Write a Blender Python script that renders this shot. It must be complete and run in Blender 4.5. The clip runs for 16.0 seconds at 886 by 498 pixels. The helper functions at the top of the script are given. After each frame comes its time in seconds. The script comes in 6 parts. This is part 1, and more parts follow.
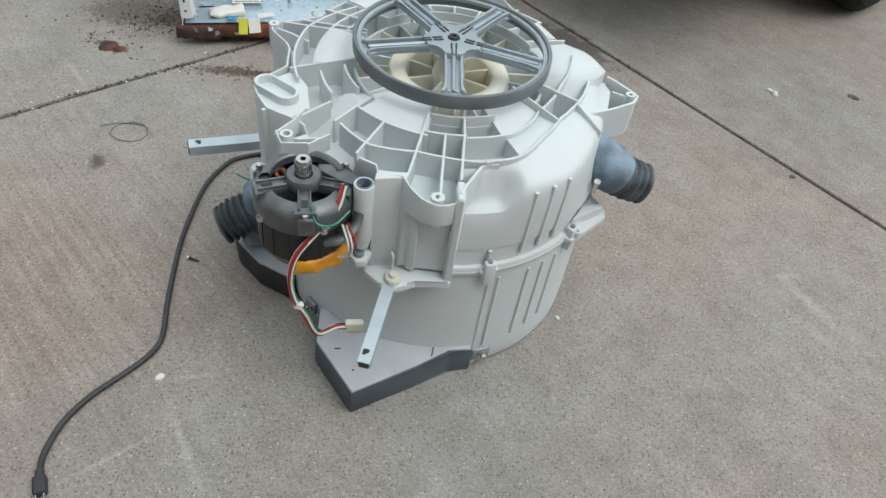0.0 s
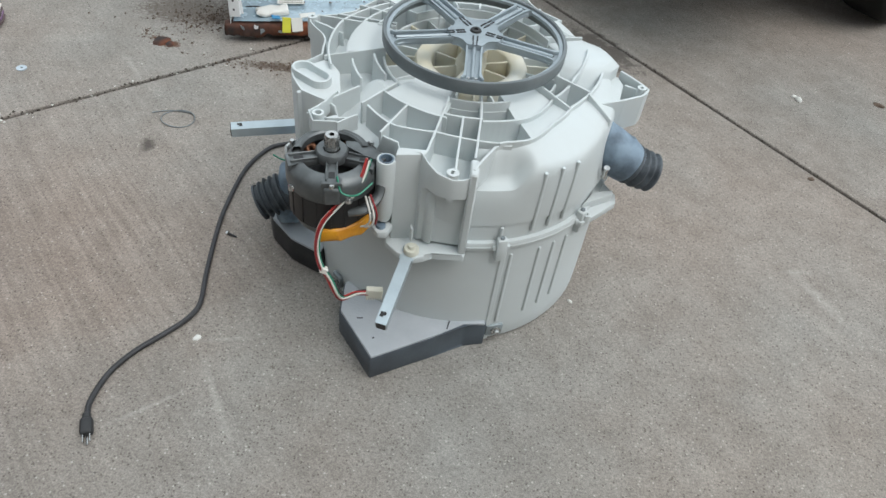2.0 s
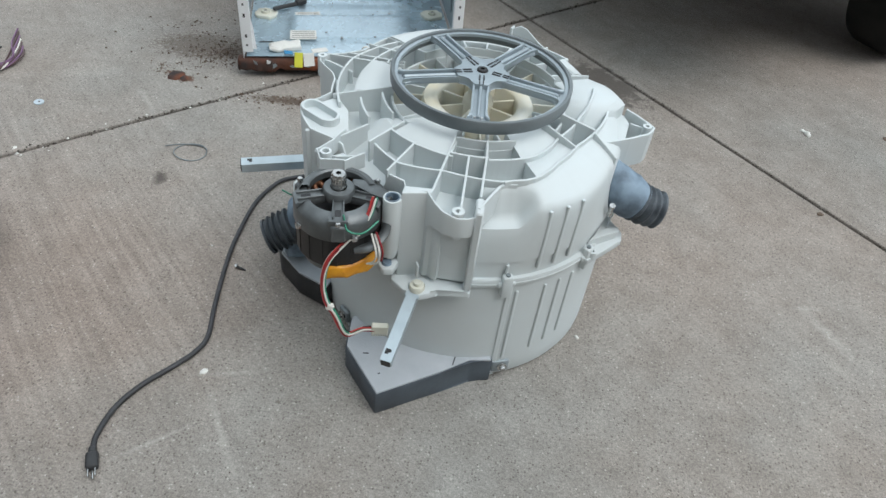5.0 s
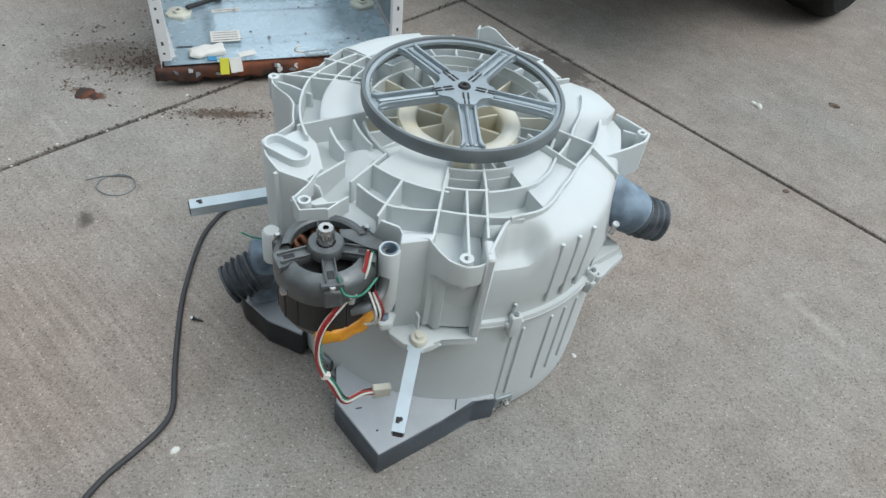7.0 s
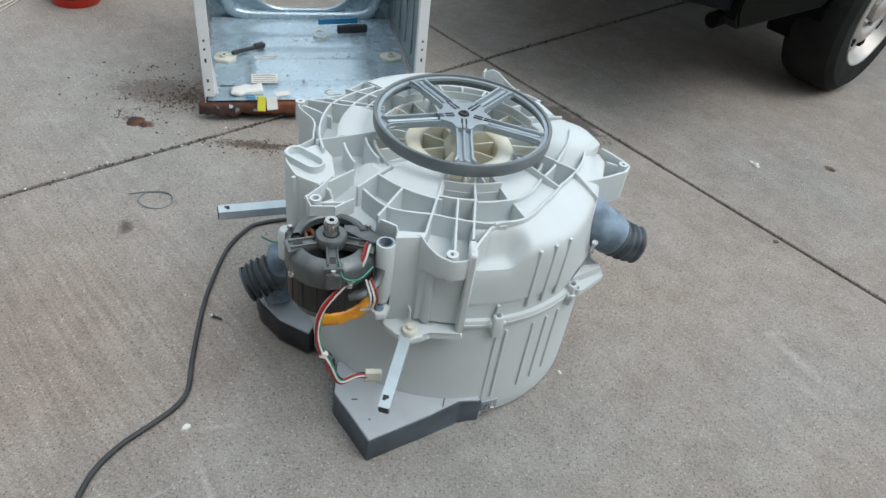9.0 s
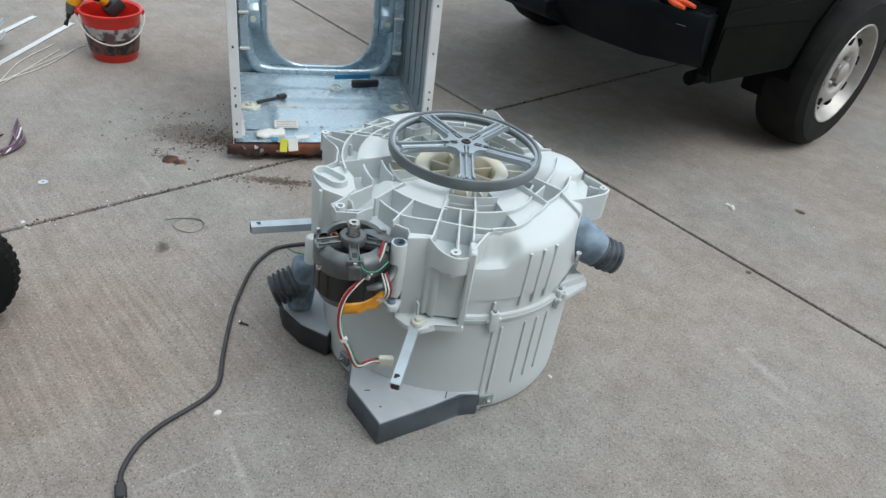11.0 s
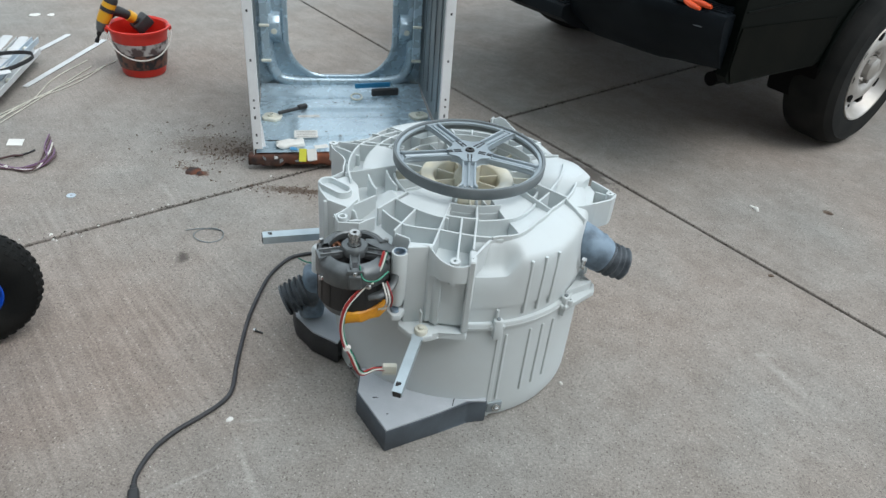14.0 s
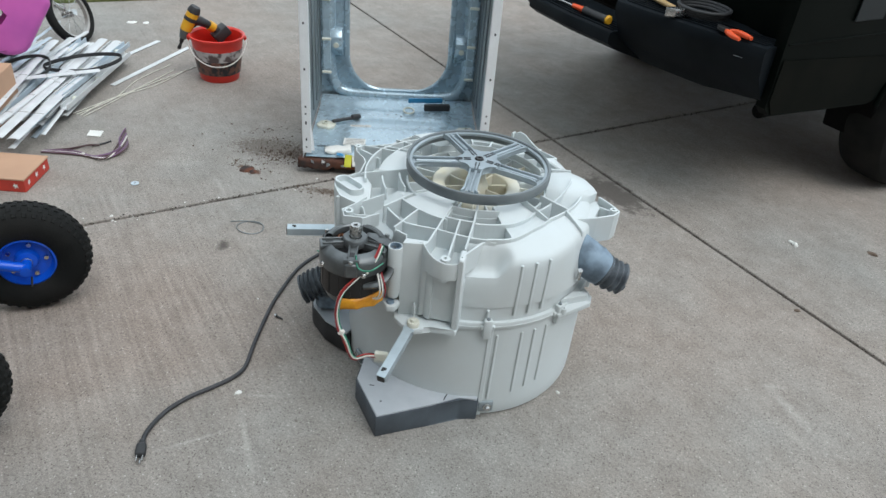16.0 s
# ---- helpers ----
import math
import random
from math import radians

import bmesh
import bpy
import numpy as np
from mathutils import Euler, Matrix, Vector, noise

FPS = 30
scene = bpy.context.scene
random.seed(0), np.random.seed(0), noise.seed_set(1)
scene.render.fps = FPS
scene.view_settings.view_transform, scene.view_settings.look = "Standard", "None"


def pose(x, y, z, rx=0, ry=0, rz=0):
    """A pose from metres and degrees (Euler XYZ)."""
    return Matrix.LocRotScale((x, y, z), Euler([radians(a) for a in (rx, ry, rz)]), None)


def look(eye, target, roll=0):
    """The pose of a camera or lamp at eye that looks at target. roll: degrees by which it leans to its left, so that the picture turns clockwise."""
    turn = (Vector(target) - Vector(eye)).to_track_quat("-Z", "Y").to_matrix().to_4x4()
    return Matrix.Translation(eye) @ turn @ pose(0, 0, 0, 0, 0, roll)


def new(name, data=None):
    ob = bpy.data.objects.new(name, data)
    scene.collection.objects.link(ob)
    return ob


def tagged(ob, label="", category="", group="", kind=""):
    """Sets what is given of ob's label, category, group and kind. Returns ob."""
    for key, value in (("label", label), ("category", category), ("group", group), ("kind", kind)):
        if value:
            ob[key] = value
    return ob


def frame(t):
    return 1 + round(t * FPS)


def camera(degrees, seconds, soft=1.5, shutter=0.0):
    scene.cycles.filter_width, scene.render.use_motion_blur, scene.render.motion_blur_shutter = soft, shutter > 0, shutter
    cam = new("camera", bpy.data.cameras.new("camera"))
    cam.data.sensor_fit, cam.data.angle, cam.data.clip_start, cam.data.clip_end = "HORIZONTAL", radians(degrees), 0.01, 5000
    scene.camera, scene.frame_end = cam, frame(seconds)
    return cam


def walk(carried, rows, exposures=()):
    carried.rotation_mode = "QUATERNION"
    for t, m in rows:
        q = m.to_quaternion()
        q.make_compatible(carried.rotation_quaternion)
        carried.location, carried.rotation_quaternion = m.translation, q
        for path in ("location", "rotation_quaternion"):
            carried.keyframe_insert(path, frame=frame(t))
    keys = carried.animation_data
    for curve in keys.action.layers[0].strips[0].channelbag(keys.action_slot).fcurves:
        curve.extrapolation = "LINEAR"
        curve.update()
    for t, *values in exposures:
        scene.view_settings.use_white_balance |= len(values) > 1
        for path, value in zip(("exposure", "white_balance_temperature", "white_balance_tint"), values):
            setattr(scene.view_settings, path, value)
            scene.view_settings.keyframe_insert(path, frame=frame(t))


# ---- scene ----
PATH = [
    (0, (-0.037, -1.128, 1.186), (0.061, 0.265, -0.245), 9.6),
    (0.5, (0.021, -1.212, 1.193), (0.15, 0.187, -0.23), 9.1),
    (1, (0.022, -1.238, 1.206), (0.065, 0.148, -0.234), 8.7),
    (1.5, (0.013, -1.237, 1.21), (0.037, 0.158, -0.223), 9.3),
    (2, (0.007, -1.238, 1.212), (-0.003, 0.172, -0.207), 8.3),
    (2.5, (-0.003, -1.222, 1.216), (-0.034, 0.181, -0.209), 8.4),
    (3, (-0.007, -1.213, 1.221), (-0.061, 0.204, -0.189), 8.0),
    (3.5, (0.005, -1.223, 1.223), (-0.049, 0.222, -0.159), 8.0),
    (4, (0.014, -1.226, 1.227), (-0.048, 0.23, -0.142), 6.9),
    (4.2, (0.019, -1.233, 1.234), (-0.046, 0.225, -0.134), 7.1),
    (6.3, (-0.055, -1.148, 1.208), (-0.016, 0.273, -0.199), 9.7),
    (6.5, (-0.084, -1.107, 1.204), (0.002, 0.297, -0.218), 9.6),
    (7, (-0.134, -1.045, 1.213), (0.055, 0.356, -0.202), 8.9),
    (7.5, (-0.139, -1.041, 1.224), (0.087, 0.376, -0.168), 9.0),
    (8, (-0.115, -1.08, 1.232), (0.002, 0.377, -0.133), 8.2),
    (8.2, (-0.095, -1.104, 1.23), (0.012, 0.366, -0.122), 9.2),
    (10.3, (-0.066, -1.429, 1.262), (0.012, 0.196, 0.099), 8.7),
    (10.5, (-0.07, -1.447, 1.265), (0.013, 0.187, 0.114), 8.9),
    (11, (-0.075, -1.474, 1.269), (-0.006, 0.17, 0.133), 9.1),
    (11.5, (-0.071, -1.477, 1.274), (0.007, 0.166, 0.137), 9.2),
    (12, (-0.072, -1.474, 1.272), (0.009, 0.167, 0.131), 8.9),
    (12.5, (-0.076, -1.468, 1.278), (-0.026, 0.174, 0.137), 9.2),
    (13, (-0.07, -1.471, 1.28), (-0.034, 0.182, 0.155), 8.2),
    (13.5, (-0.056, -1.474, 1.283), (-0.034, 0.189, 0.172), 7.1),
    (14, (0.002, -1.472, 1.293), (-0.041, 0.17, 0.152), 6.2),
    (14.5, (0.092, -1.478, 1.302), (-0.034, 0.152, 0.15), 7.1),
    (15, (0.155, -1.506, 1.309), (-0.03, 0.127, 0.169), 7.2),
    (15.5, (0.176, -1.531, 1.309), (-0.065, 0.106, 0.186), 6.7),
    (16, (0.194, -1.548, 1.314), (-0.08, 0.097, 0.21), 6.2),
]
cam = camera(63.2, 16.0)
walk(cam, [(t, look(eye, target, roll)) for t, eye, target, roll in PATH],
     exposures=[(0.0, 0.07, 6430, 9.5), (1.5, 0.07, 6380, 9.5), (3.5, 0.08, 6280, 9), (7.0, 0.09, 6200, 9), (16.0, 0.11, 6150, 8.5)])

# ---- world, sun ----
world = bpy.data.worlds.new("overcast_sky")
scene.world = world
world.use_nodes = True
wn = world.node_tree
bg = wn.nodes["Background"]
sky = wn.nodes.new("ShaderNodeTexSky")
sky.sky_type = 'NISHITA'
sky.sun_disc = False
sky.sun_elevation, sky.sun_rotation = radians(60), radians(121)
sky.air_density, sky.dust_density = 1.0, 4.0
cloud = wn.nodes.new("ShaderNodeMix")
cloud.data_type = 'RGBA'
cloud.inputs["Factor"].default_value = 0.86
cloud.inputs["B"].default_value = (8.05, 8.75, 9.0, 1)
wn.links.new(sky.outputs[0], cloud.inputs["A"])
wn.links.new(cloud.outputs["Result"], bg.inputs[0])
bg.inputs[1].default_value = 0.141
sun = new("sun", bpy.data.lights.new("sun", 'SUN'))
sun.data.energy, sun.data.angle, sun.data.color = 1.45, radians(38), (1.0, 0.97, 0.93)
sun.matrix_world = look((1.5, -0.9, 3.0), (0, 0, 0))


# ---- materials ----
def mat(name, col, rough=0.5, metal=0.0, col2=None, scale=8.0, bump=0.0, bscale=200.0, detail=5.0, spec=0.5, stretch=(1, 1, 1), mix=(0.35, 0.65)):
    """A plain surface with large stains (col to col2) and a fine grain in bump and gloss."""
    m = bpy.data.materials.new(name)
    m.use_nodes = True
    n, l = m.node_tree.nodes, m.node_tree.links
    p = n["Principled BSDF"]
    p.inputs["Metallic"].default_value = metal
    p.inputs["Specular IOR Level"].default_value = spec
    co = n.new("ShaderNodeTexCoord")
    mp = n.new("ShaderNodeMapping")
    mp.inputs["Scale"].default_value = stretch
    l.new(co.outputs["Object"], mp.inputs[0])
    big = n.new("ShaderNodeTexNoise")
    big.inputs["Scale"].default_value, big.inputs["Detail"].default_value = scale, detail
    l.new(mp.outputs[0], big.inputs["Vector"])
    ramp = n.new("ShaderNodeValToRGB")
    ramp.color_ramp.elements[0].position, ramp.color_ramp.elements[1].position = mix
    ramp.color_ramp.elements[0].color = (*(col2 or [c * 0.86 for c in col]), 1)
    ramp.color_ramp.elements[1].color = (*col, 1)
    l.new(big.outputs[0], ramp.inputs[0])
    l.new(ramp.outputs[0], p.inputs["Base Color"])
    fine = n.new("ShaderNodeTexNoise")
    fine.inputs["Scale"].default_value, fine.inputs["Detail"].default_value = bscale, 3
    l.new(mp.outputs[0], fine.inputs["Vector"])
    rr = n.new("ShaderNodeMapRange")
    rr.inputs["To Min"].default_value, rr.inputs["To Max"].default_value = max(0.03, rough - 0.1), min(1, rough + 0.1)
    l.new(fine.outputs[0], rr.inputs[0])
    l.new(rr.outputs[0], p.inputs["Roughness"])
    if bump:
        b = n.new("ShaderNodeBump")
        b.inputs["Strength"].default_value, b.inputs["Distance"].default_value = bump, 0.002
        l.new(fine.outputs[0], b.inputs["Height"])
        l.new(b.outputs[0], p.inputs["Normal"])
    return m


def concrete_material():
    m = bpy.data.materials.new("concrete")
    m.use_nodes = True
    n, l = m.node_tree.nodes, m.node_tree.links
    p = n["Principled BSDF"]
    pos = n.new("ShaderNodeNewGeometry").outputs["Position"]

    def noise_tex(scale, detail=4.0, vec=None, rough=0.55):
        t = n.new("ShaderNodeTexNoise")
        t.inputs["Scale"].default_value, t.inputs["Detail"].default_value, t.inputs["Roughness"].default_value = scale, detail, rough
        l.new(vec or pos, t.inputs["Vector"])
        return t.outputs[0]

    def ramp(fac, a, b, ca, cb):
        r = n.new("ShaderNodeValToRGB")
        r.color_ramp.elements[0].position, r.color_ramp.elements[1].position = a, b
        r.color_ramp.elements[0].color, r.color_ramp.elements[1].color = (*ca, 1), (*cb, 1)
        l.new(fac, r.inputs[0])
        return r.outputs[0]

    def mixc(fac, a, b, mode='MIX'):
        x = n.new("ShaderNodeMix")
        x.data_type, x.blend_type = 'RGBA', mode
        if isinstance(fac, float):
            x.inputs["Factor"].default_value = fac
        else:
            l.new(fac, x.inputs["Factor"])
        for s, v in (("A", a), ("B", b)):
            if isinstance(v, tuple):
                x.inputs[s].default_value = (*v, 1)
            else:
                l.new(v, x.inputs[s])
        return x.outputs["Result"]

    def maths(op, a, b):
        x = n.new("ShaderNodeMath")
        x.operation = op
        for i, v in enumerate((a, b)):
            if isinstance(v, (int, float)):
                x.inputs[i].default_value = v
            else:
                l.new(v, x.inputs[i])
        return x.outputs[0]

    base = ramp(noise_tex(1.6, 6), 0.3, 0.7, (0.27, 0.25, 0.228), (0.335, 0.315, 0.292))
    base = mixc(0.55, base, ramp(noise_tex(7, 6), 0.3, 0.7, (0.235, 0.22, 0.20), (0.355, 0.335, 0.31)))
    base = mixc(0.6, base, ramp(noise_tex(0.9, 5), 0.35, 0.65, (1.12, 0.975, 0.91), (0.95, 1.0, 1.03)), 'MULTIPLY')
    base = mixc(0.35, base, ramp(noise_tex(22, 4), 0.36, 0.62, (0.80, 0.80, 0.79), (1.10, 1.10, 1.09)), 'MULTIPLY')
    # Direction of the broom, along one joint
    mp = n.new("ShaderNodeMapping")
    mp.inputs["Rotation"].default_value = (0, 0, radians(-46.5))
    mp.vector_type = 'TEXTURE'
    mp.inputs["Scale"].default_value = (0.5, 0.014, 1)
    l.new(pos, mp.inputs[0])
    broom = noise_tex(1.0, 3, mp.outputs[0])
    # Sand grains and exposed stones, dark and light
    grain = noise_tex(300, 3)
    coarse = noise_tex(130, 2)
    base = mixc(0.36, base, ramp(coarse, 0.34, 0.66, (0.62, 0.62, 0.61), (1.32, 1.31, 1.29)), 'MULTIPLY')
    base = mixc(0.58, base, ramp(grain, 0.3, 0.72, (0.52, 0.52, 0.52), (1.45, 1.44, 1.42)), 'MULTIPLY')
    vor = n.new("ShaderNodeTexVoronoi")
    vor.inputs["Scale"].default_value = 140
    l.new(pos, vor.inputs["Vector"])
    sep = n.new("ShaderNodeSeparateColor")
    l.new(vor.outputs["Color"], sep.inputs[0])
    small = ramp(vor.outputs["Distance"], 0.2, 0.34, (1, 1, 1), (0, 0, 0))
    dark = maths('MULTIPLY', maths('GREATER_THAN', sep.outputs[0], 0.64), small)
    base = mixc(maths('MULTIPLY', dark, 0.68), base, (0.11, 0.095, 0.085))
    light = maths('MULTIPLY', maths('GREATER_THAN', sep.outputs[1], 0.86), small)
    base = mixc(maths('MULTIPLY', light, 0.42), base, (0.68, 0.65, 0.60))
    pits = maths('LESS_THAN', noise_tex(75, 2), 0.305)
    base = mixc(maths('MULTIPLY', pits, 0.7), base, (0.14, 0.125, 0.11))

    # Stains with a shape of their own: soil by the cabinet, an oil mark, a wet patch
    def patch(x, y, rx, ry, turn, edge=0.45, nscale=14.0, amount=1.0):
        q = n.new("ShaderNodeMapping")
        q.vector_type = 'TEXTURE'
        q.inputs["Location"].default_value, q.inputs["Rotation"].default_value, q.inputs["Scale"].default_value = (x, y, 0), (0, 0, radians(turn)), (rx, ry, 1)
        l.new(pos, q.inputs[0])
        ln = n.new("ShaderNodeVectorMath")
        ln.operation = 'LENGTH'
        l.new(q.outputs[0], ln.inputs[0])
        d = maths('ADD', ln.outputs["Value"], maths('MULTIPLY', maths('SUBTRACT', noise_tex(nscale, 5, None, 0.7), 0.5), 2.6))
        r = n.new("ShaderNodeMapRange")
        r.inputs["From Min"].default_value, r.inputs["From Max"].default_value = 1.0, 1.0 - edge
        r.inputs["To Min"].default_value, r.inputs["To Max"].default_value = 0, amount
        l.new(d, r.inputs[0])
        return r.outputs[0]

    # Broom lines, least worn by the cart
    worn = maths('ADD', 0.22, maths('MULTIPLY', patch(-0.95, -0.2, 0.75, 0.95, 30, 0.8, 1.1, 1.0), 0.46))
    base = mixc(worn, base, ramp(broom, 0.36, 0.64, (0.78, 0.78, 0.78), (1.10, 1.10, 1.10)), 'MULTIPLY')
    # Reddish film over the slabs by the cart
    base = mixc(patch(-1.05, -0.05, 0.75, 0.85, 30, 0.7, 1.3, 0.36), base, mixc(1.0, base, (1.09, 0.955, 0.895), 'MULTIPLY'))
    base = mixc(patch(0.75, -0.55, 0.8, 0.5, 20, 0.7, 1.3, 0.4), base, mixc(1.0, base, (1.07, 0.975, 0.91), 'MULTIPLY'))
    soil = (0.075, 0.05, 0.035)
    base = mixc(patch(-0.80, 0.87, 0.13, 0.06, 25, 0.6, 45, 0.6), base, soil)
    base = mixc(patch(-0.945, 0.676, 0.055, 0.024, -22, 0.4, 20, 0.95), base, (0.11, 0.055, 0.035))
    base = mixc(patch(-0.57, 0.63, 0.15, 0.025, 4, 0.6, 50, 0.8), base, soil)
    base = mixc(patch(-0.95, 0.88, 0.16, 0.09, 10, 0.3, 70, 0.5), base, soil)
    base = mixc(patch(-0.80, 0.19, 0.02, 0.045, 20, 0.8, 18, 0.8), base, (0.07, 0.06, 0.055))
    wet = patch(0.41, 1.03, 0.16, 0.09, -40, 0.3, 26, 0.95)
    base = mixc(wet, base, (0.125, 0.112, 0.10))
    # Chalk strokes, worn
    chalk = (0.62, 0.59, 0.55)
    for x, y, a, b, turn in ((-0.385, -0.52, 0.15, 0.010, -58), (-0.42, -0.385, 0.075, 0.008, 15), (-0.50, -0.56, 0.09, 0.006, 40), (0.90, 0.0, 0.12, 0.022, -60), (0.87, 0.07, 0.05, 0.008, 10), (-0.98, 0.52, 0.07, 0.012, -50)):
        base = mixc(patch(x, y, a, b, turn, 0.9, 60, 0.24), base, chalk)
    l.new(base, p.inputs["Base Color"])
    rg = n.new("ShaderNodeMapRange")
    rg.inputs["To Min"].default_value, rg.inputs["To Max"].default_value = 0.9, 0.55
    l.new(wet, rg.inputs[0])
    l.new(rg.outputs[0], p.inputs["Roughness"])
    p.inputs["Specular IOR Level"].default_value = 0.25
    h = maths('ADD', maths('MULTIPLY', grain, 1.0), maths('ADD', maths('MULTIPLY', broom, 0.8), maths('SUBTRACT', 0, maths('MULTIPLY', maths('ADD', dark, pits), 0.5))))
    b = n.new("ShaderNodeBump")
    b.inputs["Strength"].default_value, b.inputs["Distance"].default_value = 0.55, 0.0022
    l.new(h, b.inputs["Height"])
    l.new(b.outputs[0], p.inputs["Normal"])
    return m


M_CONC = concrete_material()
M_JOINT = mat("joint_dirt", (0.10, 0.085, 0.07), 0.95, col2=(0.05, 0.042, 0.035), scale=30, bump=0.8)
M_TUB = mat("tub_plastic", (0.595, 0.645, 0.655), 0.56, col2=(0.56, 0.595, 0.595), scale=5, bump=0.05, bscale=260)
M_CREAM = mat("yellowed_plastic", (0.68, 0.69, 0.64), 0.5, col2=(0.70, 0.64, 0.47), scale=11, bump=0.05)
M_PULLEY = mat("grey_cast_aluminium", (0.40, 0.455, 0.49), 0.45, 0.5, col2=(0.31, 0.36, 0.39), scale=12, bump=0.12, bscale=300)
M_RIM = mat("dull_dark_rim", (0.20, 0.225, 0.235), 0.5, 0.35, col2=(0.14, 0.16, 0.17), scale=10, bump=0.1)
M_DARKMETAL = mat("blackened_steel", (0.010, 0.010, 0.011), 0.45, 0.0, col2=(0.018, 0.017, 0.017), scale=20, bump=0.1)
M_CAST = mat("motor_casting", (0.17, 0.185, 0.19), 0.42, 0.5, col2=(0.10, 0.108, 0.11), scale=25, bump=0.15)
M_SHINY = mat("bright_steel", (0.62, 0.62, 0.61), 0.25, 1.0, col2=(0.45, 0.45, 0.44), scale=40)
M_COPPER = mat("copper_winding", (0.22, 0.10, 0.055), 0.45, 0.6, scale=60, bump=0.4)
M_GALV = mat("galvanised_steel", (0.47, 0.59, 0.665), 0.27, 0.35, col2=(0.40, 0.505, 0.575), scale=4, bump=0.03, bscale=25)
M_GALVDK = mat("stained_galvanised", (0.30, 0.345, 0.365), 0.42, 0.4, col2=(0.17, 0.19, 0.20), scale=9, bump=0.1, stretch=(1, 1, 0.25))
M_ZINC = mat("zinc_channel", (0.52, 0.60, 0.64), 0.35, 0.5, col2=(0.43, 0.50, 0.54), scale=20, bump=0.06)
M_WHITE = mat("white_enamel", (0.78, 0.80, 0.81), 0.3, col2=(0.70, 0.71, 0.72), scale=10)
M_RUST = mat("rust", (0.20, 0.062, 0.026), 0.9, 0.0, col2=(0.032, 0.024, 0.022), scale=8, bump=0.9, bscale=120, mix=(0.44, 0.68))
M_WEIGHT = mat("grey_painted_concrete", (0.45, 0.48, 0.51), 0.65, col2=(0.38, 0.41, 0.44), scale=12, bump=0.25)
M_WEIGHTSIDE = mat("dark_block_side", (0.085, 0.105, 0.125), 0.55, col2=(0.06, 0.072, 0.086), scale=14, bump=0.2)
M_BOOT = mat("dusty_blue_rubber", (0.23, 0.31, 0.39), 0.65, col2=(0.10, 0.135, 0.175), scale=22, bump=0.2, mix=(0.35, 0.6))
M_BOOTDK = mat("dusty_black_rubber", (0.05, 0.06, 0.07), 0.6, col2=(0.13, 0.15, 0.17), scale=26, bump=0.2, mix=(0.3, 0.55))
M_BLACK = mat("black_rubber", (0.022, 0.023, 0.025), 0.6, col2=(0.035, 0.036, 0.038), scale=15, bump=0.15)
M_TYRE = mat("tyre_rubber", (0.009, 0.010, 0.010), 0.75, col2=(0.018, 0.018, 0.017), scale=9, bump=0.4, spec=0.14)
M_CORD = mat("grey_black_cord", (0.045, 0.046, 0.05), 0.55, col2=(0.03, 0.031, 0.034), scale=30)
M_RED = mat("red_wire", (0.46, 0.045, 0.04), 0.4)
M_DKRED = mat("dark_red_wire", (0.30, 0.03, 0.035), 0.4)
M_GREEN = mat("green_wire", (0.03, 0.24, 0.15), 0.4)
M_WWHITE = mat("white_wire", (0.75, 0.73, 0.68), 0.4)
M_BROWNW = mat("brown_wire", (0.10, 0.06, 0.06), 0.5)
M_PURPLE = mat("purple_wire", (0.20, 0.11, 0.20), 0.5)
M_CONN = mat("ivory_connector", (0.72, 0.72, 0.62), 0.4)
M_TAPE = mat("orange_tape", (0.72, 0.33, 0.015), 0.4, col2=(0.50, 0.19, 0.01), scale=40, bump=0.3)
M_PAPER = mat("white_paper", (0.78, 0.78, 0.74), 0.8)
M_PRINT = mat("print_bars", (0.30, 0.29, 0.27), 0.8)
M_YELLOW = mat("yellow_label", (0.62, 0.60, 0.05), 0.5)
M_BLUE = mat("blue_label", (0.03, 0.25, 0.50), 0.5)
M_GRIT = mat("soil_crumbs", (0.07, 0.048, 0.035), 0.95, col2=(0.16, 0.12, 0.09), scale=60)
M_BUCKET = mat("red_plastic", (0.72, 0.035, 0.02), 0.35, col2=(0.62, 0.03, 0.02), scale=9)
M_YTOOL = mat("yellow_tool_plastic", (0.80, 0.42, 0.02), 0.4)
M_PAINT = mat("dark_green_paint", (0.0018, 0.0032, 0.0026), 0.42, col2=(0.0034, 0.0050, 0.0040), scale=4, bump=0.02, spec=0.035)
M_SILL = mat("road_film", (0.0036, 0.0046, 0.0036), 0.7, col2=(0.0065, 0.0068, 0.0052), scale=8, bump=0.2, spec=0.04)
M_BUMPER = mat("blue_black_bumper", (0.0045, 0.0068, 0.0090), 0.5, col2=(0.009, 0.012, 0.015), scale=8, bump=0.15, spec=0.10)
M_UNDER = mat("under_body", (0.006, 0.006, 0.006), 0.9, spec=0.1)
M_WHEEL = mat("dusty_silver_wheel", (0.46, 0.44, 0.42), 0.4, 0.5, col2=(0.36, 0.34, 0.31), scale=16, bump=0.1)
M_HANDLE = mat("orange_grip", (0.85, 0.10, 0.02), 0.45)
M_WOOD = mat("hickory_handle", (0.50, 0.34, 0.15), 0.5, stretch=(1, 1, 8))
M_CARD = mat("brown_cardboard", (0.50, 0.31, 0.20), 0.85, col2=(0.44, 0.27, 0.175), scale=6, bump=0.1)
M_REDCARD = mat("red_printed_carton", (0.55, 0.05, 0.03), 0.6, col2=(0.46, 0.045, 0.03), scale=30)
M_BLUEPAINT = mat("bright_blue_paint", (0.005, 0.09, 0.62), 0.35, col2=(0.004, 0.075, 0.52), scale=18)
M_PINK = mat("pink_plastic", (0.62, 0.13, 0.48), 0.4, col2=(0.50, 0.10, 0.42), scale=5)
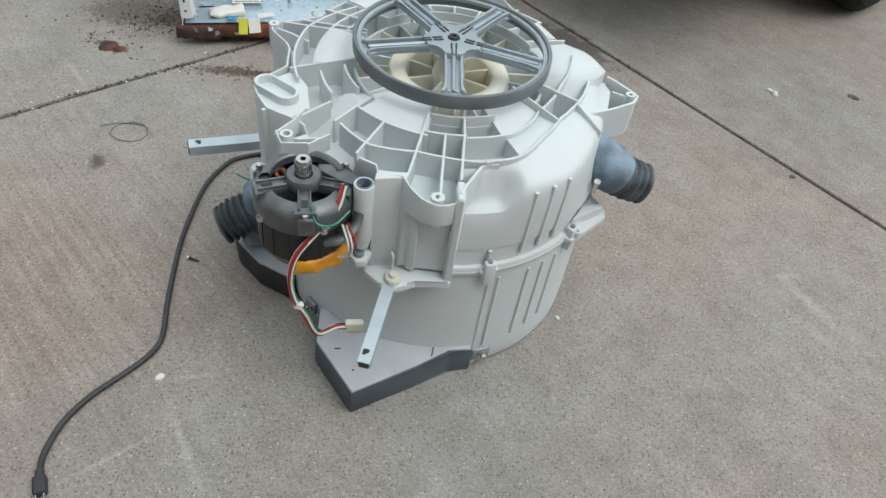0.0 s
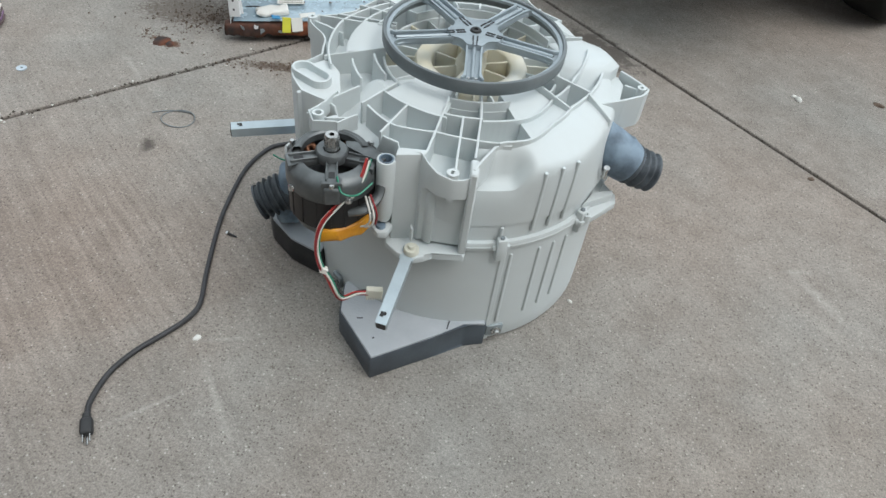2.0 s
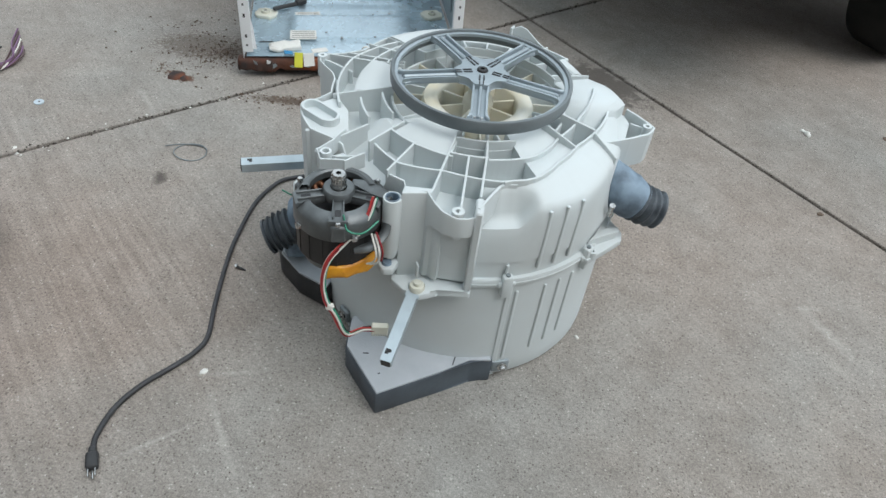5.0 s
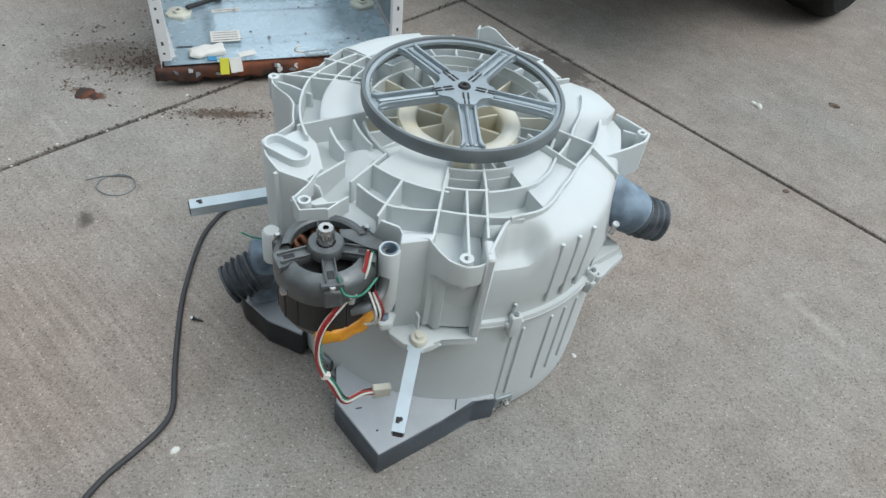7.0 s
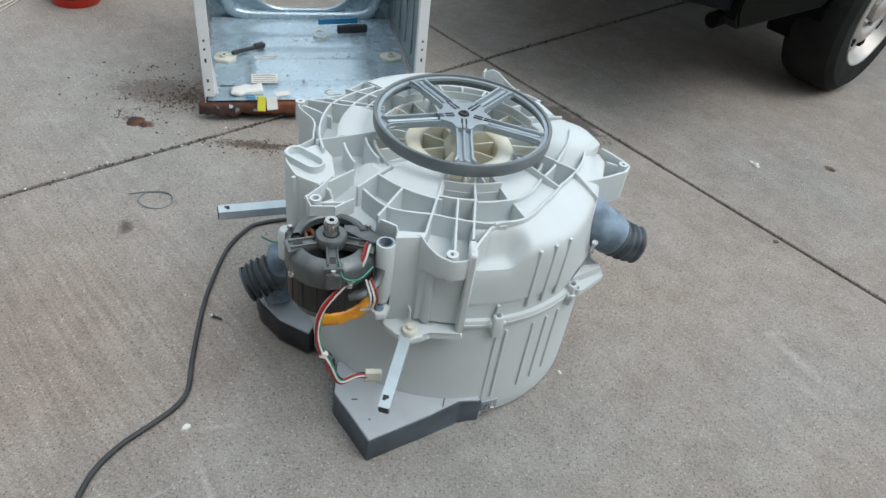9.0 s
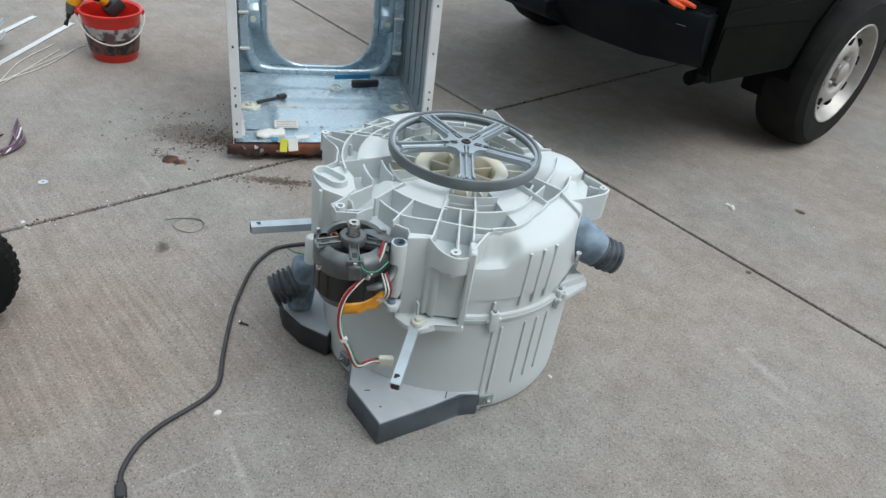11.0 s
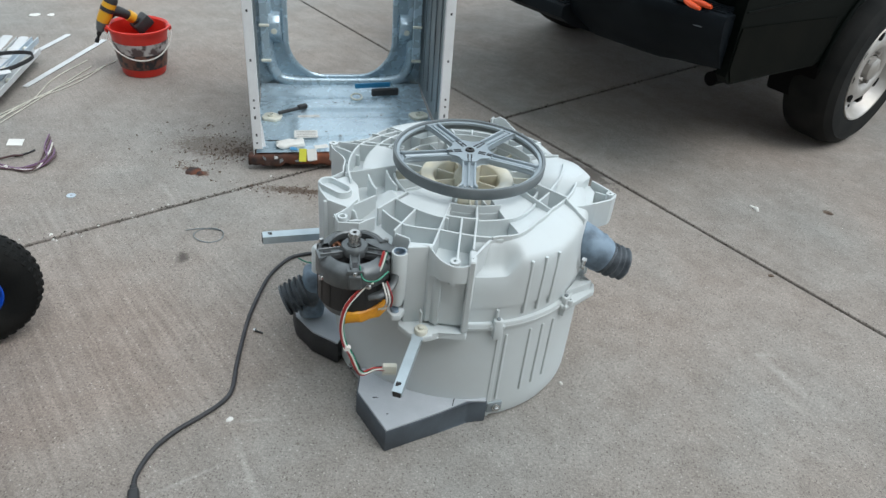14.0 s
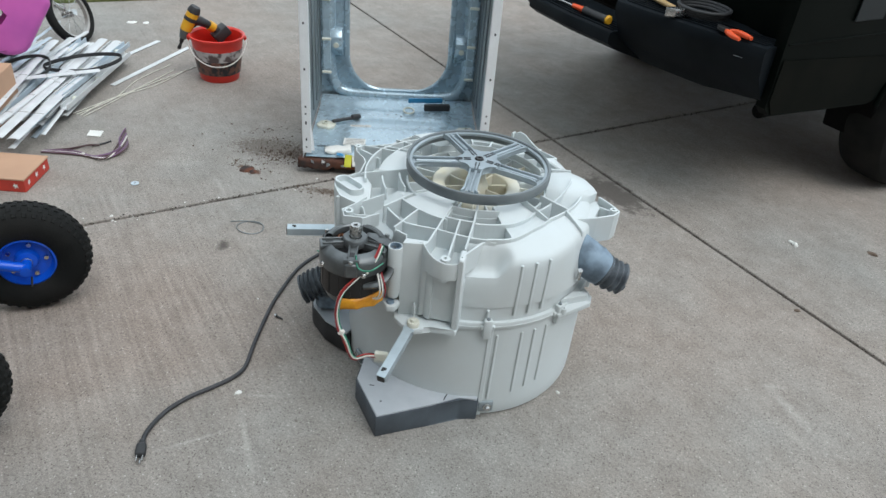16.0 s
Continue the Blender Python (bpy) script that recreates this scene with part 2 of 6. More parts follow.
M_SLAT = mat("white_blind_slat", (0.64, 0.66, 0.66), 0.5, col2=(0.52, 0.54, 0.55), scale=9)
M_RAIL = mat("pale_blue_rail", (0.50, 0.58, 0.64), 0.4, col2=(0.42, 0.49, 0.55), scale=9)
M_STRING = mat("cord_string", (0.66, 0.64, 0.56), 0.8)
M_GRASS = mat("grass_blades", (0.09, 0.12, 0.035), 0.8, col2=(0.16, 0.15, 0.06), scale=3)


# ---- mesh helpers ----
def part(name, bm, material, parent=None, label="", smooth=0.0):
    """One bmesh as one mesh object. smooth: degrees under which edges are shaded smooth."""
    bmesh.ops.recalc_face_normals(bm, faces=bm.faces)
    if smooth:
        for f in bm.faces:
            f.smooth = True
        for e in bm.edges:
            if len(e.link_faces) == 2 and e.calc_face_angle(0) > radians(smooth):
                e.smooth = False
    me = bpy.data.meshes.new(name)
    bm.to_mesh(me)
    bm.free()
    for m in (material if isinstance(material, (list, tuple)) else [material]):
        me.materials.append(m)
    ob = new(name, me)
    if parent:
        ob.parent = parent
    if label:
        ob["label"] = label
    return ob


def thing(name, m, label, category, group="", kind=""):
    ob = new(name)
    ob.empty_display_size = 0.05
    ob.matrix_world = m
    return tagged(ob, label, category, group, kind)


def box(bm, size, m=None, bevel=0.0, seg=1):
    r = bmesh.ops.create_cube(bm, size=1)
    bmesh.ops.scale(bm, vec=size, verts=r["verts"])
    vs = r["verts"]
    if bevel:
        es = list({e for v in vs for e in v.link_edges})
        g = bmesh.ops.bevel(bm, geom=es, offset=bevel, segments=seg, affect='EDGES', profile=0.5)
        vs = list({v for f in g["faces"] for v in f.verts} | {v for v in vs if v.is_valid})
    if m is not None:
        bmesh.ops.transform(bm, matrix=m, verts=vs)
    return bm


def cyl(bm, r1, r2, h, m=None, n=24, bevel=0.0):
    """A cone or cylinder standing on its base at the pose m."""
    lathe(bm, [(0, 0), (r1 - bevel, 0), (r1, bevel), (r2, h - bevel), (r2 - bevel, h), (0, h)] if bevel else [(0, 0), (r1, 0), (r2, h), (0, h)], n, m)
    return bm


def lathe(bm, profile, n=48, m=None, a0=0.0, a1=360.0):
    """Turns (r, z) points round z. Points at r = 0 become one vertex."""
    full = abs(a1 - a0) >= 360
    cols = n if full else n + 1
    m = m or Matrix()
    rings = []
    for r, z in profile:
        if r < 1e-6:
            rings.append([bm.verts.new(m @ Vector((0, 0, z)))])
        else:
            rings.append([bm.verts.new(m @ Vector((r * math.cos(a), r * math.sin(a), z))) for a in (radians(a0 + (a1 - a0) * k / n) for k in range(cols))])
    for a, b in zip(rings, rings[1:]):
        for k in range(n):
            j = (k + 1) % cols
            if len(a) == 1 and len(b) == 1:
                continue
            if len(a) == 1:
                bm.faces.new((a[0], b[j], b[k]))
            elif len(b) == 1:
                bm.faces.new((a[k], a[j], b[0]))
            else:
                bm.faces.new((a[k], a[j], b[j], b[k]))
    return bm


def prism(bm, pts, z0, z1, m=None, bevel=0.0, seg=2):
    """A flat outline pulled from z0 to z1."""
    m = m or Matrix()
    lo = [bm.verts.new(Vector((x, y, z0))) for x, y in pts]
    hi = [bm.verts.new(Vector((x, y, z1))) for x, y in pts]
    k = len(pts)
    fs = [bm.faces.new(lo[::-1]), bm.faces.new(hi)]
    fs += [bm.faces.new((lo[i], lo[(i + 1) % k], hi[(i + 1) % k], hi[i])) for i in range(k)]
    vs = lo + hi
    if bevel:
        g = bmesh.ops.bevel(bm, geom=list({e for f in fs for e in f.edges}), offset=bevel, segments=seg, affect='EDGES', profile=0.5)
        vs = list({v for f in g["faces"] for v in f.verts} | {v for v in vs if v.is_valid})
    bmesh.ops.transform(bm, matrix=m, verts=vs)
    return bm


def smooth_path(pts, steps=8):
    """A Catmull-Rom line through points."""
    p = [Vector(q) for q in pts]
    p = [p[0] * 2 - p[1]] + p + [p[-1] * 2 - p[-2]]
    out = []
    for a, b, c, d in zip(p, p[1:], p[2:], p[3:]):
        for k in range(steps):
            t = k / steps
            out.append(0.5 * ((2 * b) + (c - a) * t + (2 * a - 5 * b + 4 * c - d) * t * t + (3 * b - a - 3 * c + d) * t ** 3))
    return out + [p[-2]]


def tube(bm, pts, r, n=8, steps=8, radii=None, cap=True, flat=1.0):
    """A round tube along points; radii: one for each point of the smoothed line, or none."""
    line = smooth_path(pts, steps) if steps else [Vector(q) for q in pts]
    side, rings = None, []
    for i, q in enumerate(line):
        way = (line[min(i + 1, len(line) - 1)] - line[max(i - 1, 0)]).normalized()
        if side is None:
            side = way.orthogonal().normalized() if abs(way.z) > 0.9 else way.cross(Vector((0, 0, 1))).normalized()
        side = (side - way * side.dot(way)).normalized()
        up = way.cross(side)
        rr = radii(i / (len(line) - 1)) if radii else r
        rings.append([bm.verts.new(q + rr * (math.cos(a) * side + flat * math.sin(a) * up)) for a in (2 * math.pi * k / n for k in range(n))])
    for a, b in zip(rings, rings[1:]):
        for k in range(n):
            bm.faces.new((a[k], a[(k + 1) % n], b[(k + 1) % n], b[k]))
    if cap:
        bm.faces.new(rings[0][::-1])
        bm.faces.new(rings[-1])
    return bm


def strip(bm, pts, z0, z1, thick):
    """A thin upright wall along a plan line. z0, z1: numbers, or functions of (x, y)."""
    f0 = z0 if callable(z0) else (lambda x, y: z0)
    f1 = z1 if callable(z1) else (lambda x, y: z1)
    p = [Vector((x, y)) for x, y in pts]
    rows = []
    for i, q in enumerate(p):
        w = (p[min(i + 1, len(p) - 1)] - p[max(i - 1, 0)]).normalized()
        s = Vector((-w.y, w.x)) * thick / 2
        a, b = q + s, q - s
        rows.append([bm.verts.new((a.x, a.y, f0(q.x, q.y))), bm.verts.new((a.x, a.y, f1(q.x, q.y) - 0.0008)), bm.verts.new((*(q + s * 0.55), f1(q.x, q.y))),
                     bm.verts.new((*(q - s * 0.55), f1(q.x, q.y))), bm.verts.new((b.x, b.y, f1(q.x, q.y) - 0.0008)), bm.verts.new((b.x, b.y, f0(q.x, q.y)))])
    for a, b in zip(rows, rows[1:]):
        for k in range(6):
            bm.faces.new((a[k], b[k], b[(k + 1) % 6], a[(k + 1) % 6]))
    bm.faces.new(rows[0][::-1])
    bm.faces.new(rows[-1])
    return bm


def pol(r, a):
    return (r * math.cos(radians(a)), r * math.sin(radians(a)))


def arc(r, a0, a1, step=3.0):
    k = max(2, int(abs(a1 - a0) / step))
    return [pol(r(a0 + (a1 - a0) * i / k) if callable(r) else r, a0 + (a1 - a0) * i / k) for i in range(k + 1)]


def ease(t):
    t = min(1.0, max(0.0, t))
    return t * t * (3 - 2 * t)


def table(rows):
    xs, ys = [r[0] for r in rows], [r[1] for r in rows]
    return lambda a: float(np.interp(a, xs, ys))


# ---- ground ----
JX, JY, TURN = 0.131, 1.44, 43.2
ground = part("ground", prism(bmesh.new(), [(-300, -300), (300, -300), (300, 300), (-300, 300)], -0.2, -0.014), M_JOINT)
tagged(ground, "dark dirt bed under the concrete driveway slabs", "ground", kind="structure")
driveway = thing("pavement", pose(JX, JY, 0, 0, 0, TURN), "worn grey-brown concrete driveway slabs with soiled joints", "pavement", kind="structure")
for sx, sy in ((1, 1), (-1, 1), (-1, -1), (1, -1)):
    g = 0.0065
    bm = prism(bmesh.new(), [(sx * g, sy * g), (sx * 14, sy * g), (sx * 14, sy * 14), (sx * g, sy * 14)], -0.014, 0.0)
    es = [e for e in bm.edges if all(v.co.z > -0.001 for v in e.verts) and e.calc_length() > 1]
    bmesh.ops.bevel(bm, geom=es, offset=0.005, segments=2, affect='EDGES', profile=0.5)
    part("slab", bm, M_CONC, driveway)

# ---- the washing machine tub ----
tub = thing("washer_tub", pose(0, 0, 0), "pale grey-white plastic washing machine tub standing face down", "washer tub")

# Front half: a tapered pan with a rounded foot
lower = lathe(bmesh.new(), [(0.0, 0.002), (0.292, 0.002), (0.3015, 0.006), (0.3055, 0.016), (0.306, 0.05), (0.3045, 0.284), (0.296, 0.288), (0.0, 0.288)], 120, pose(0.006, 0, 0))
part("front_shell", lower, M_TUB, tub, "matt pale grey lower half of the tub", 35)

# Outline of the rear half at its upper edge
R_TOP = table([(-180, .290), (-172, .287), (-167, .310), (-163.5, .341), (-158, .343), (-150, .336), (-144, .311), (-140, .298), (-128, .294), (-113, .297), (-108.5, .300), (-107.3, .326), (-101, .309), (-98, .326), (-94, .341), (-90, .346), (-86.5, .342), (-84.5, .334), (-83.5, .306),
               (-60, .3055), (-42, .304), (-24, .292), (8, .292), (12, .299), (18, .293), (31, .272), (52, .292), (58, .300), (68, .314), (80, .312), (86, .300), (112, .300), (135, .310), (150, .298), (157, .318), (162, .346), (164.5, .352), (167, .344), (172, .305), (176, .292), (180, .290)])
Z_EDGE = table([(-180, .474), (-163, .481), (-143, .476), (-139, .470), (-136, .434), (-118, .434), (-116, .478), (-108, .481), (-100, .486), (-95, .475), (-90, .470), (-86, .470), (-84, .474), (-83, .380), (-60, .380), (-50, .432), (-10, .436), (20, .452), (40, .470), (150, .474), (164, .474), (180, .474)])


def rib_z(x, y):
    r = math.hypot(x, y)
    return 0.474 + max(0.0, 0.33 - r) * 0.20


# Side wall with thickness, from the seam to the upper edge
def side_wall(a0, a1, step=1.5):
    bm = bmesh.new()
    k = max(2, int((a1 - a0) / step))
    cols = []
    for i in range(k + 1):
        a = a0 + (a1 - a0) * i / k
        rt, zt = R_TOP(a), Z_EDGE(a)
        drop = min(1.0, max(0.0, (rt - 0.306) / 0.02))
        rl = 0.3025 + (rt - 0.3025) * (0.93 if drop else 0.3)
        if -136 < a < -109:
            rl -= 0.036 * min(1.0, (a + 136) / 5, (-109 - a) / 3)
        zb = 0.290 + 0.012 * drop
        mids = ((rl + (rt - rl) * 0.33, zb + (zt - zb) * 0.33), (rl + (rt - rl) * 0.66, zb + (zt - zb) * 0.66))
        if -98.5 < a < -85.0:
            rl = min(rl, 0.318)
            mids = ((min(rt, 0.320), 0.416), (rt - 0.002, 0.428))
        cols.append([bm.verts.new((*pol(r, a), z)) for r, z in ((rl - 0.005, zb), (rl, zb), *mids, (rt, zt - 0.004), (rt - 0.0012, zt), (rt - 0.0042, zt), (rt - 0.005, zt - 0.004), (rl - 0.005, zb + 0.02))])
    for a, b in zip(cols, cols[1:]):
        for j in range(9):
            bm.faces.new((a[j], b[j], b[(j + 1) % 9], a[(j + 1) % 9]))
    return bm


part("rear_shell", side_wall(-180, 180), M_TUB, tub, "ribbed pale grey upper half of the tub", 30)

# Recessed floor between the ribs, sinking a little towards the edge
def deck_z(r, a):
    if r is None:
        return 0.428
    z = float(np.interp(r, [.10, .165, .18, .24, .27], [.436, .438, .452, .447, .442]))
    if -162 < a < -134:
        z += .040 * ease((a + 161) / 19) * ease((-134 - a) / 3) * ease((.262 - r) / .06)
    return z


deck = bmesh.new()
na = 240
rad = [0.10, 0.125, 0.17, 0.2, 0.24, 0.27, None]
grid = []
for i in range(na):
    a = -180 + 360 * i / na
    rm = R_TOP(a) - 0.002
    sh = -84 < a < 32
    grid.append([deck.verts.new((*pol(rm if r is None else min(r, rm), a), deck_z(r, a) - (0.05 if sh and (r or 1) > 0.25 else 0))) for r in rad])
for i in range(na):
    a, b = grid[i], grid[(i + 1) % na]
    for j in range(len(rad) - 1):
        deck.faces.new((a[j], b[j], b[j + 1], a[j + 1]))
part("deck", deck, M_TUB, tub, "", 30)


# Smooth raised plateaus between the ribbed fields
def plateau(a0, a1, r0, r1, z_top, drop=0.006, edge=0.006):
    bm = bmesh.new()
    k = max(4, int((a1 - a0) / 3))
    cols = []
    for i in range(k + 1):
        t = i / k
        a = a0 + (a1 - a0) * t
        ra, rb = (r0(a) if callable(r0) else r0), (r1(a) if callable(r1) else r1)
        z = z_top(a) if callable(z_top) else z_top
        prof = [(ra, 0.44), (ra, z - 0.003), (ra + 0.004, z), (ra + (rb - ra) * 0.5, z - drop * 0.4), (rb - edge, z - drop), (rb, z - drop - edge * 0.8), (rb, 0.44)]
        cols.append([bm.verts.new((*pol(r, a), zz)) for r, zz in prof])
    for a, b in zip(cols, cols[1:]):
        for j in range(len(a) - 1):
            bm.faces.new((a[j], b[j], b[j + 1], a[j + 1]))
    bm.faces.new(cols[0])
    bm.faces.new(cols[-1][::-1])
    return part("plateau", bm, M_TUB, tub, "", 40)


plateau(161, 191, 0.168, 0.240, 0.499, 0.004)
plateau(-131, -98, 0.130, 0.213, 0.500, 0.006)
plateau(104, 136, 0.236, 0.300, 0.494, 0.008, 0.01)
plateau(38, 52, 0.24, lambda a: .272 + .0012 * (a - 38), 0.490, 0.008, 0.01)
# Sloping shoulder between the outer curved rib and the side wall; it falls off into a flat panel by the mount
R_C = table([(-84, .300), (-80, .285), (-76, .264), (-73, .260), (-64, .261), (-60, .256), (-47, .234), (-30, .223), (-20, .230), (-11, .239), (5, .256), (16, .286), (30, .292)])
R_I = table([(-80, .206), (-57, .207), (-46, .199), (-33, .187), (-21, .191), (-5, .200), (16, .234)])


def shoulder():
    bm = bmesh.new()
    cols = []
    n = 96
    for i in range(n + 1):
        a = -83.6 + 112 * i / n
        rc = min(R_C(a), 0.266 if a < -60 else 0.292)
        w = ease((a + 70) / 8)
        ro = float(np.interp(a, [-46, -26, 8, 14], [.300, .284, .284, .292]))
        slope = [(rc + (ro - rc) * u, 0.482 - 0.022 * u ** 1.5) for u in (0, .15, .3, .45, .6, .75, .9, 1.0)]
        steep = [(rc + (0.3035 - rc) * u, 0.425 + 0.055 * (1 - ease(u / .55)) - 0.006 * u) for u in (0, .08, .18, .28, .38, .5, .75, 1.0)]
        body = [(p[0] * w + q[0] * (1 - w), p[1] * w + q[1] * (1 - w)) for p, q in zip(slope, steep)]
        zr = 0.451 * w + 0.412 * (1 - w)
        sh_in = .300 - ro
        end = [(0.3055 - sh_in, zr), (0.3080 - sh_in, zr - .014), (0.3085 - sh_in * .9, zr - .035), (0.307, 0.34)]
        cols.append([bm.verts.new((*pol(r, a), z)) for r, z in [(rc - 0.001, 0.43)] + body + end])
    for a, b in zip(cols, cols[1:]):
        for j in range(len(a) - 1):
            bm.faces.new((a[j], b[j], b[j + 1], a[j + 1]))
    bm.faces.new(cols[0])
    bm.faces.new(cols[-1][::-1])
    return bm


part("shoulder", shoulder(), M_TUB, tub, "", 55)
plateau(-63, -34, 0.130, lambda a: R_I(a) - .001, 0.497, 0.006)
plateau(-61, -33, R_I, lambda a: R_C(a) - .001, 0.486, 0.001, 0.002)
# Saddle that swells up beside the ear and rounds over at the rim
R_S = table([(-7, .238), (2, .252), (8, .280), (12, .298), (18, .293), (31, .269)])
plateau(-7, 31, 0.171, R_S, lambda a: .462 + .042 * ease((a + 7) / 13) - .006 * ease((a - 20) / 11), 0.004, 0.016)
# Small upright gusset on the shoulder, and the filled root of the ear
part("gusset", strip(bmesh.new(), [pol(.236, -17), pol(.262, -18.5), pol(.290, -20)], .40, lambda x, y: .496 - .55 * max(0, math.hypot(x, y) - .236), .0045), M_TUB, tub)
part("ear_root", prism(bmesh.new(), [(.250, -.050), (.292, -.034), (.306, .034), (.296, .066), (.262, .050)], .405, .463, None, .004), M_TUB, tub, "", 40)

# Ribs: rings and spokes of thin wall
RIB = 0.0042


def rib(pts, z0=0.435, z1=None, thick=RIB):
    part("rib", strip(bmesh.new(), pts, z0, z1 or rib_z, thick), M_TUB, tub)


for r, a0, a1 in ((0.214, -133, -97), (0.206, -99, -80), (0.168, -99, -62), (0.238, 136, 161), (0.205, 136, 161), (0.212, 34, 104), (0.25, 52, 104), (0.285, 52, 104), (0.17, 30, 136), (0.188, -164, -142), (0.229, -163, -146)):
    rib(arc(r, a0, a1))
rib(arc(table([(-130, .258), (-116, .267), (-99, .250), (-90, .252), (-75, .259)]), -130, -75))
rib(arc(table([(136, .262), (161, .284), (183, .275), (198, .268)]), 136, 198))
rib(arc(R_C, -75, 17), 0.44, 0.491, 0.0046)
rib(arc(R_I, -80, 17), 0.44, lambda x, y: 0.4945 + .016 * ease((math.degrees(math.atan2(y, x)) + 4) / 14), 0.0046)
for a, r0, r1 in ((-132.5, .185, .262), (-117, .21, .292), (-99.5, .135, .302), (-89.6, .206, .335), (136, .17, .30), (146, .2, .30), (157, .17, .31), (161, .165, .345), (191, .165, .28),
                  (218, .24, .30), (36, .17, .272), (52, .17, .288), (64, .17, .30), (76, .17, .305), (90, .17, .30), (104, .17, .30), (118, .165, .237), (-33, .13, .225), (-14, .165, .236)):
    rib([pol(r0, a), pol((r0 + r1) / 2, a), pol(r1, a)])
rib([(.026, -.120), (.032, -.200), (.032, -.292)])
rib([(.032, -.326), (.040, -.306), (.052, -.280), (.062, -.258), (.072, -.251), (.09, -.246)], .43, .484, .005)
# The hollow ear by the side, with its struts and screw hole
EAR = [(.247, -.064), (.300, -.036), (.338, -.010), (.346, .004), (.350, .014), (.340, .028), (.318, .052), (.300, .068)]
rib(EAR, 0.405, 0.474, 0.005)
rib([(.305, .024), (.320, .018), (.334, .012)], 0.43, 0.470)
part("ear_floor", prism(bmesh.new(), EAR, 0.404, 0.412), M_TUB, tub)
part("screw_boss", lathe(bmesh.new(), [(0.004, .44), (0.004, .477), (0.009, .477), (0.009, .44)], 16, pose(.336, .011, 0)), M_TUB, tub)
# The struts in the other ears
rib([(-.262, .060), (-.300, .082), (-.338, .098)], 0.43, 0.470)
part("screw_boss", lathe(bmesh.new(), [(0.004, .43), (0.004, .476), (0.010, .476), (0.010, .43)], 16, pose(-.334, .099, 0)), M_TUB, tub)
part("screw_boss", lathe(bmesh.new(), [(0.0045, .42), (0.0045, .476), (0.0105, .476), (0.0105, .42)], 16, pose(-.001, -.331, 0)), M_TUB, tub)
# Hooked lug at the far edge
part("lug", strip(bmesh.new(), arc(.297, 62, 80), .455, lambda x, y: float(np.interp(x, [.05, .062, .085, .105, .135], [.500, .512, .506, .488, .474])), .0035), M_TUB, tub)
part("lug", strip(bmesh.new(), [(.046, .282), (.052, .298)], .455, .506, .004), M_TUB, tub)
# Oblong pocket on the corner block
OB = [pol(.018, a) for a in range(90, 271, 15)]
OB = [(x - .022, y) for x, y in OB] + [(-x + .022, -y) for x, y in OB]
OBM = pose(-.283, -.120, 0, 0, 0, -33)
part("pocket_rim", strip(bmesh.new(), [(OBM @ Vector((x, y, 0))).to_2d() for x, y in OB + OB[:1]], 0.468, 0.489, 0.005), M_TUB, tub)
part("corner_block", prism(bmesh.new(), [(-.325, -.100), (-.322, -.115), (-.290, -.166), (-.250, -.185), (-.222, -.150), (-.238, -.085), (-.268, -.045)], .42, .474, None, .004), M_TUB, tub, "", 40)

# Bearing housing in the middle, yellowed, with pockets between its spokes
part("bearing_ring", lathe(bmesh.new(), [(.075, .35), (.0765, .480), (.080, .485), (.094, .489), (.106, .486), (.110, .479), (.111, .43)], 72), M_CREAM, tub, "yellowed plastic bearing ring", 40)
part("bearing_ring", lathe(bmesh.new(), [(.166, .45), (.166, .487), (.1685, .489), (.171, .487), (.171, .45)], 72), M_TUB, tub, "", 40)
part("bearing_floor", lathe(bmesh.new(), [(0, .352), (.078, .350)], 48), M_TUB, tub)
for k in range(24):
    a = 7 + 15 * k
    part("rib", strip(bmesh.new(), [pol(.108, a), pol(.138, a), pol(.169, a)], .43, .486, .0038), M_TUB if k % 3 else M_CREAM, tub)
for k in range(8):
    a = -112 + 45 * k
    part("housing_spoke", prism(bmesh.new(), [pol(.027, a - 5), pol(.0775, a - 1.6), pol(.0775, a + 1.6), pol(.027, a + 5)], .351, .479, None, .0015), M_CREAM, tub)
part("bearing_hub", lathe(bmesh.new(), [(0, .515), (.020, .515), (.022, .512), (.022, .498), (.027, .492), (.030, .484), (.030, .351)], 48), M_CREAM, tub, "", 40)

# Ridges on the side, above and below the seam
for a, z0, z1 in ((-59.5, .315, .452), (-53, .315, .454), (-46.5, .318, .455), (-71, .312, .335)):
    for lo, hi, r in ((z0, z1, .3065), (.075 + (a + 59.5) * .001, .262, .3035)):
        bm = bmesh.new()
        tilt = -0.0015 if hi < .27 else 0.001
        turn_a = a + (4.6 if hi < .27 else 0.0)
        off = Vector((.006 if hi < .27 else 0, 0, 0))
        lo_p, hi_p = Vector((*pol(r - tilt + .0015, turn_a), lo)) + off, Vector((*pol(r + .0015, turn_a), hi)) + off
        tube(bm, [lo_p, lo_p.lerp(hi_p, .1), lo_p.lerp(hi_p, .9), hi_p], .0032, 8, 3, lambda t: .0034 if .03 < t < .97 else .001)
        part("ridge", bm, M_TUB, tub, "", 60)
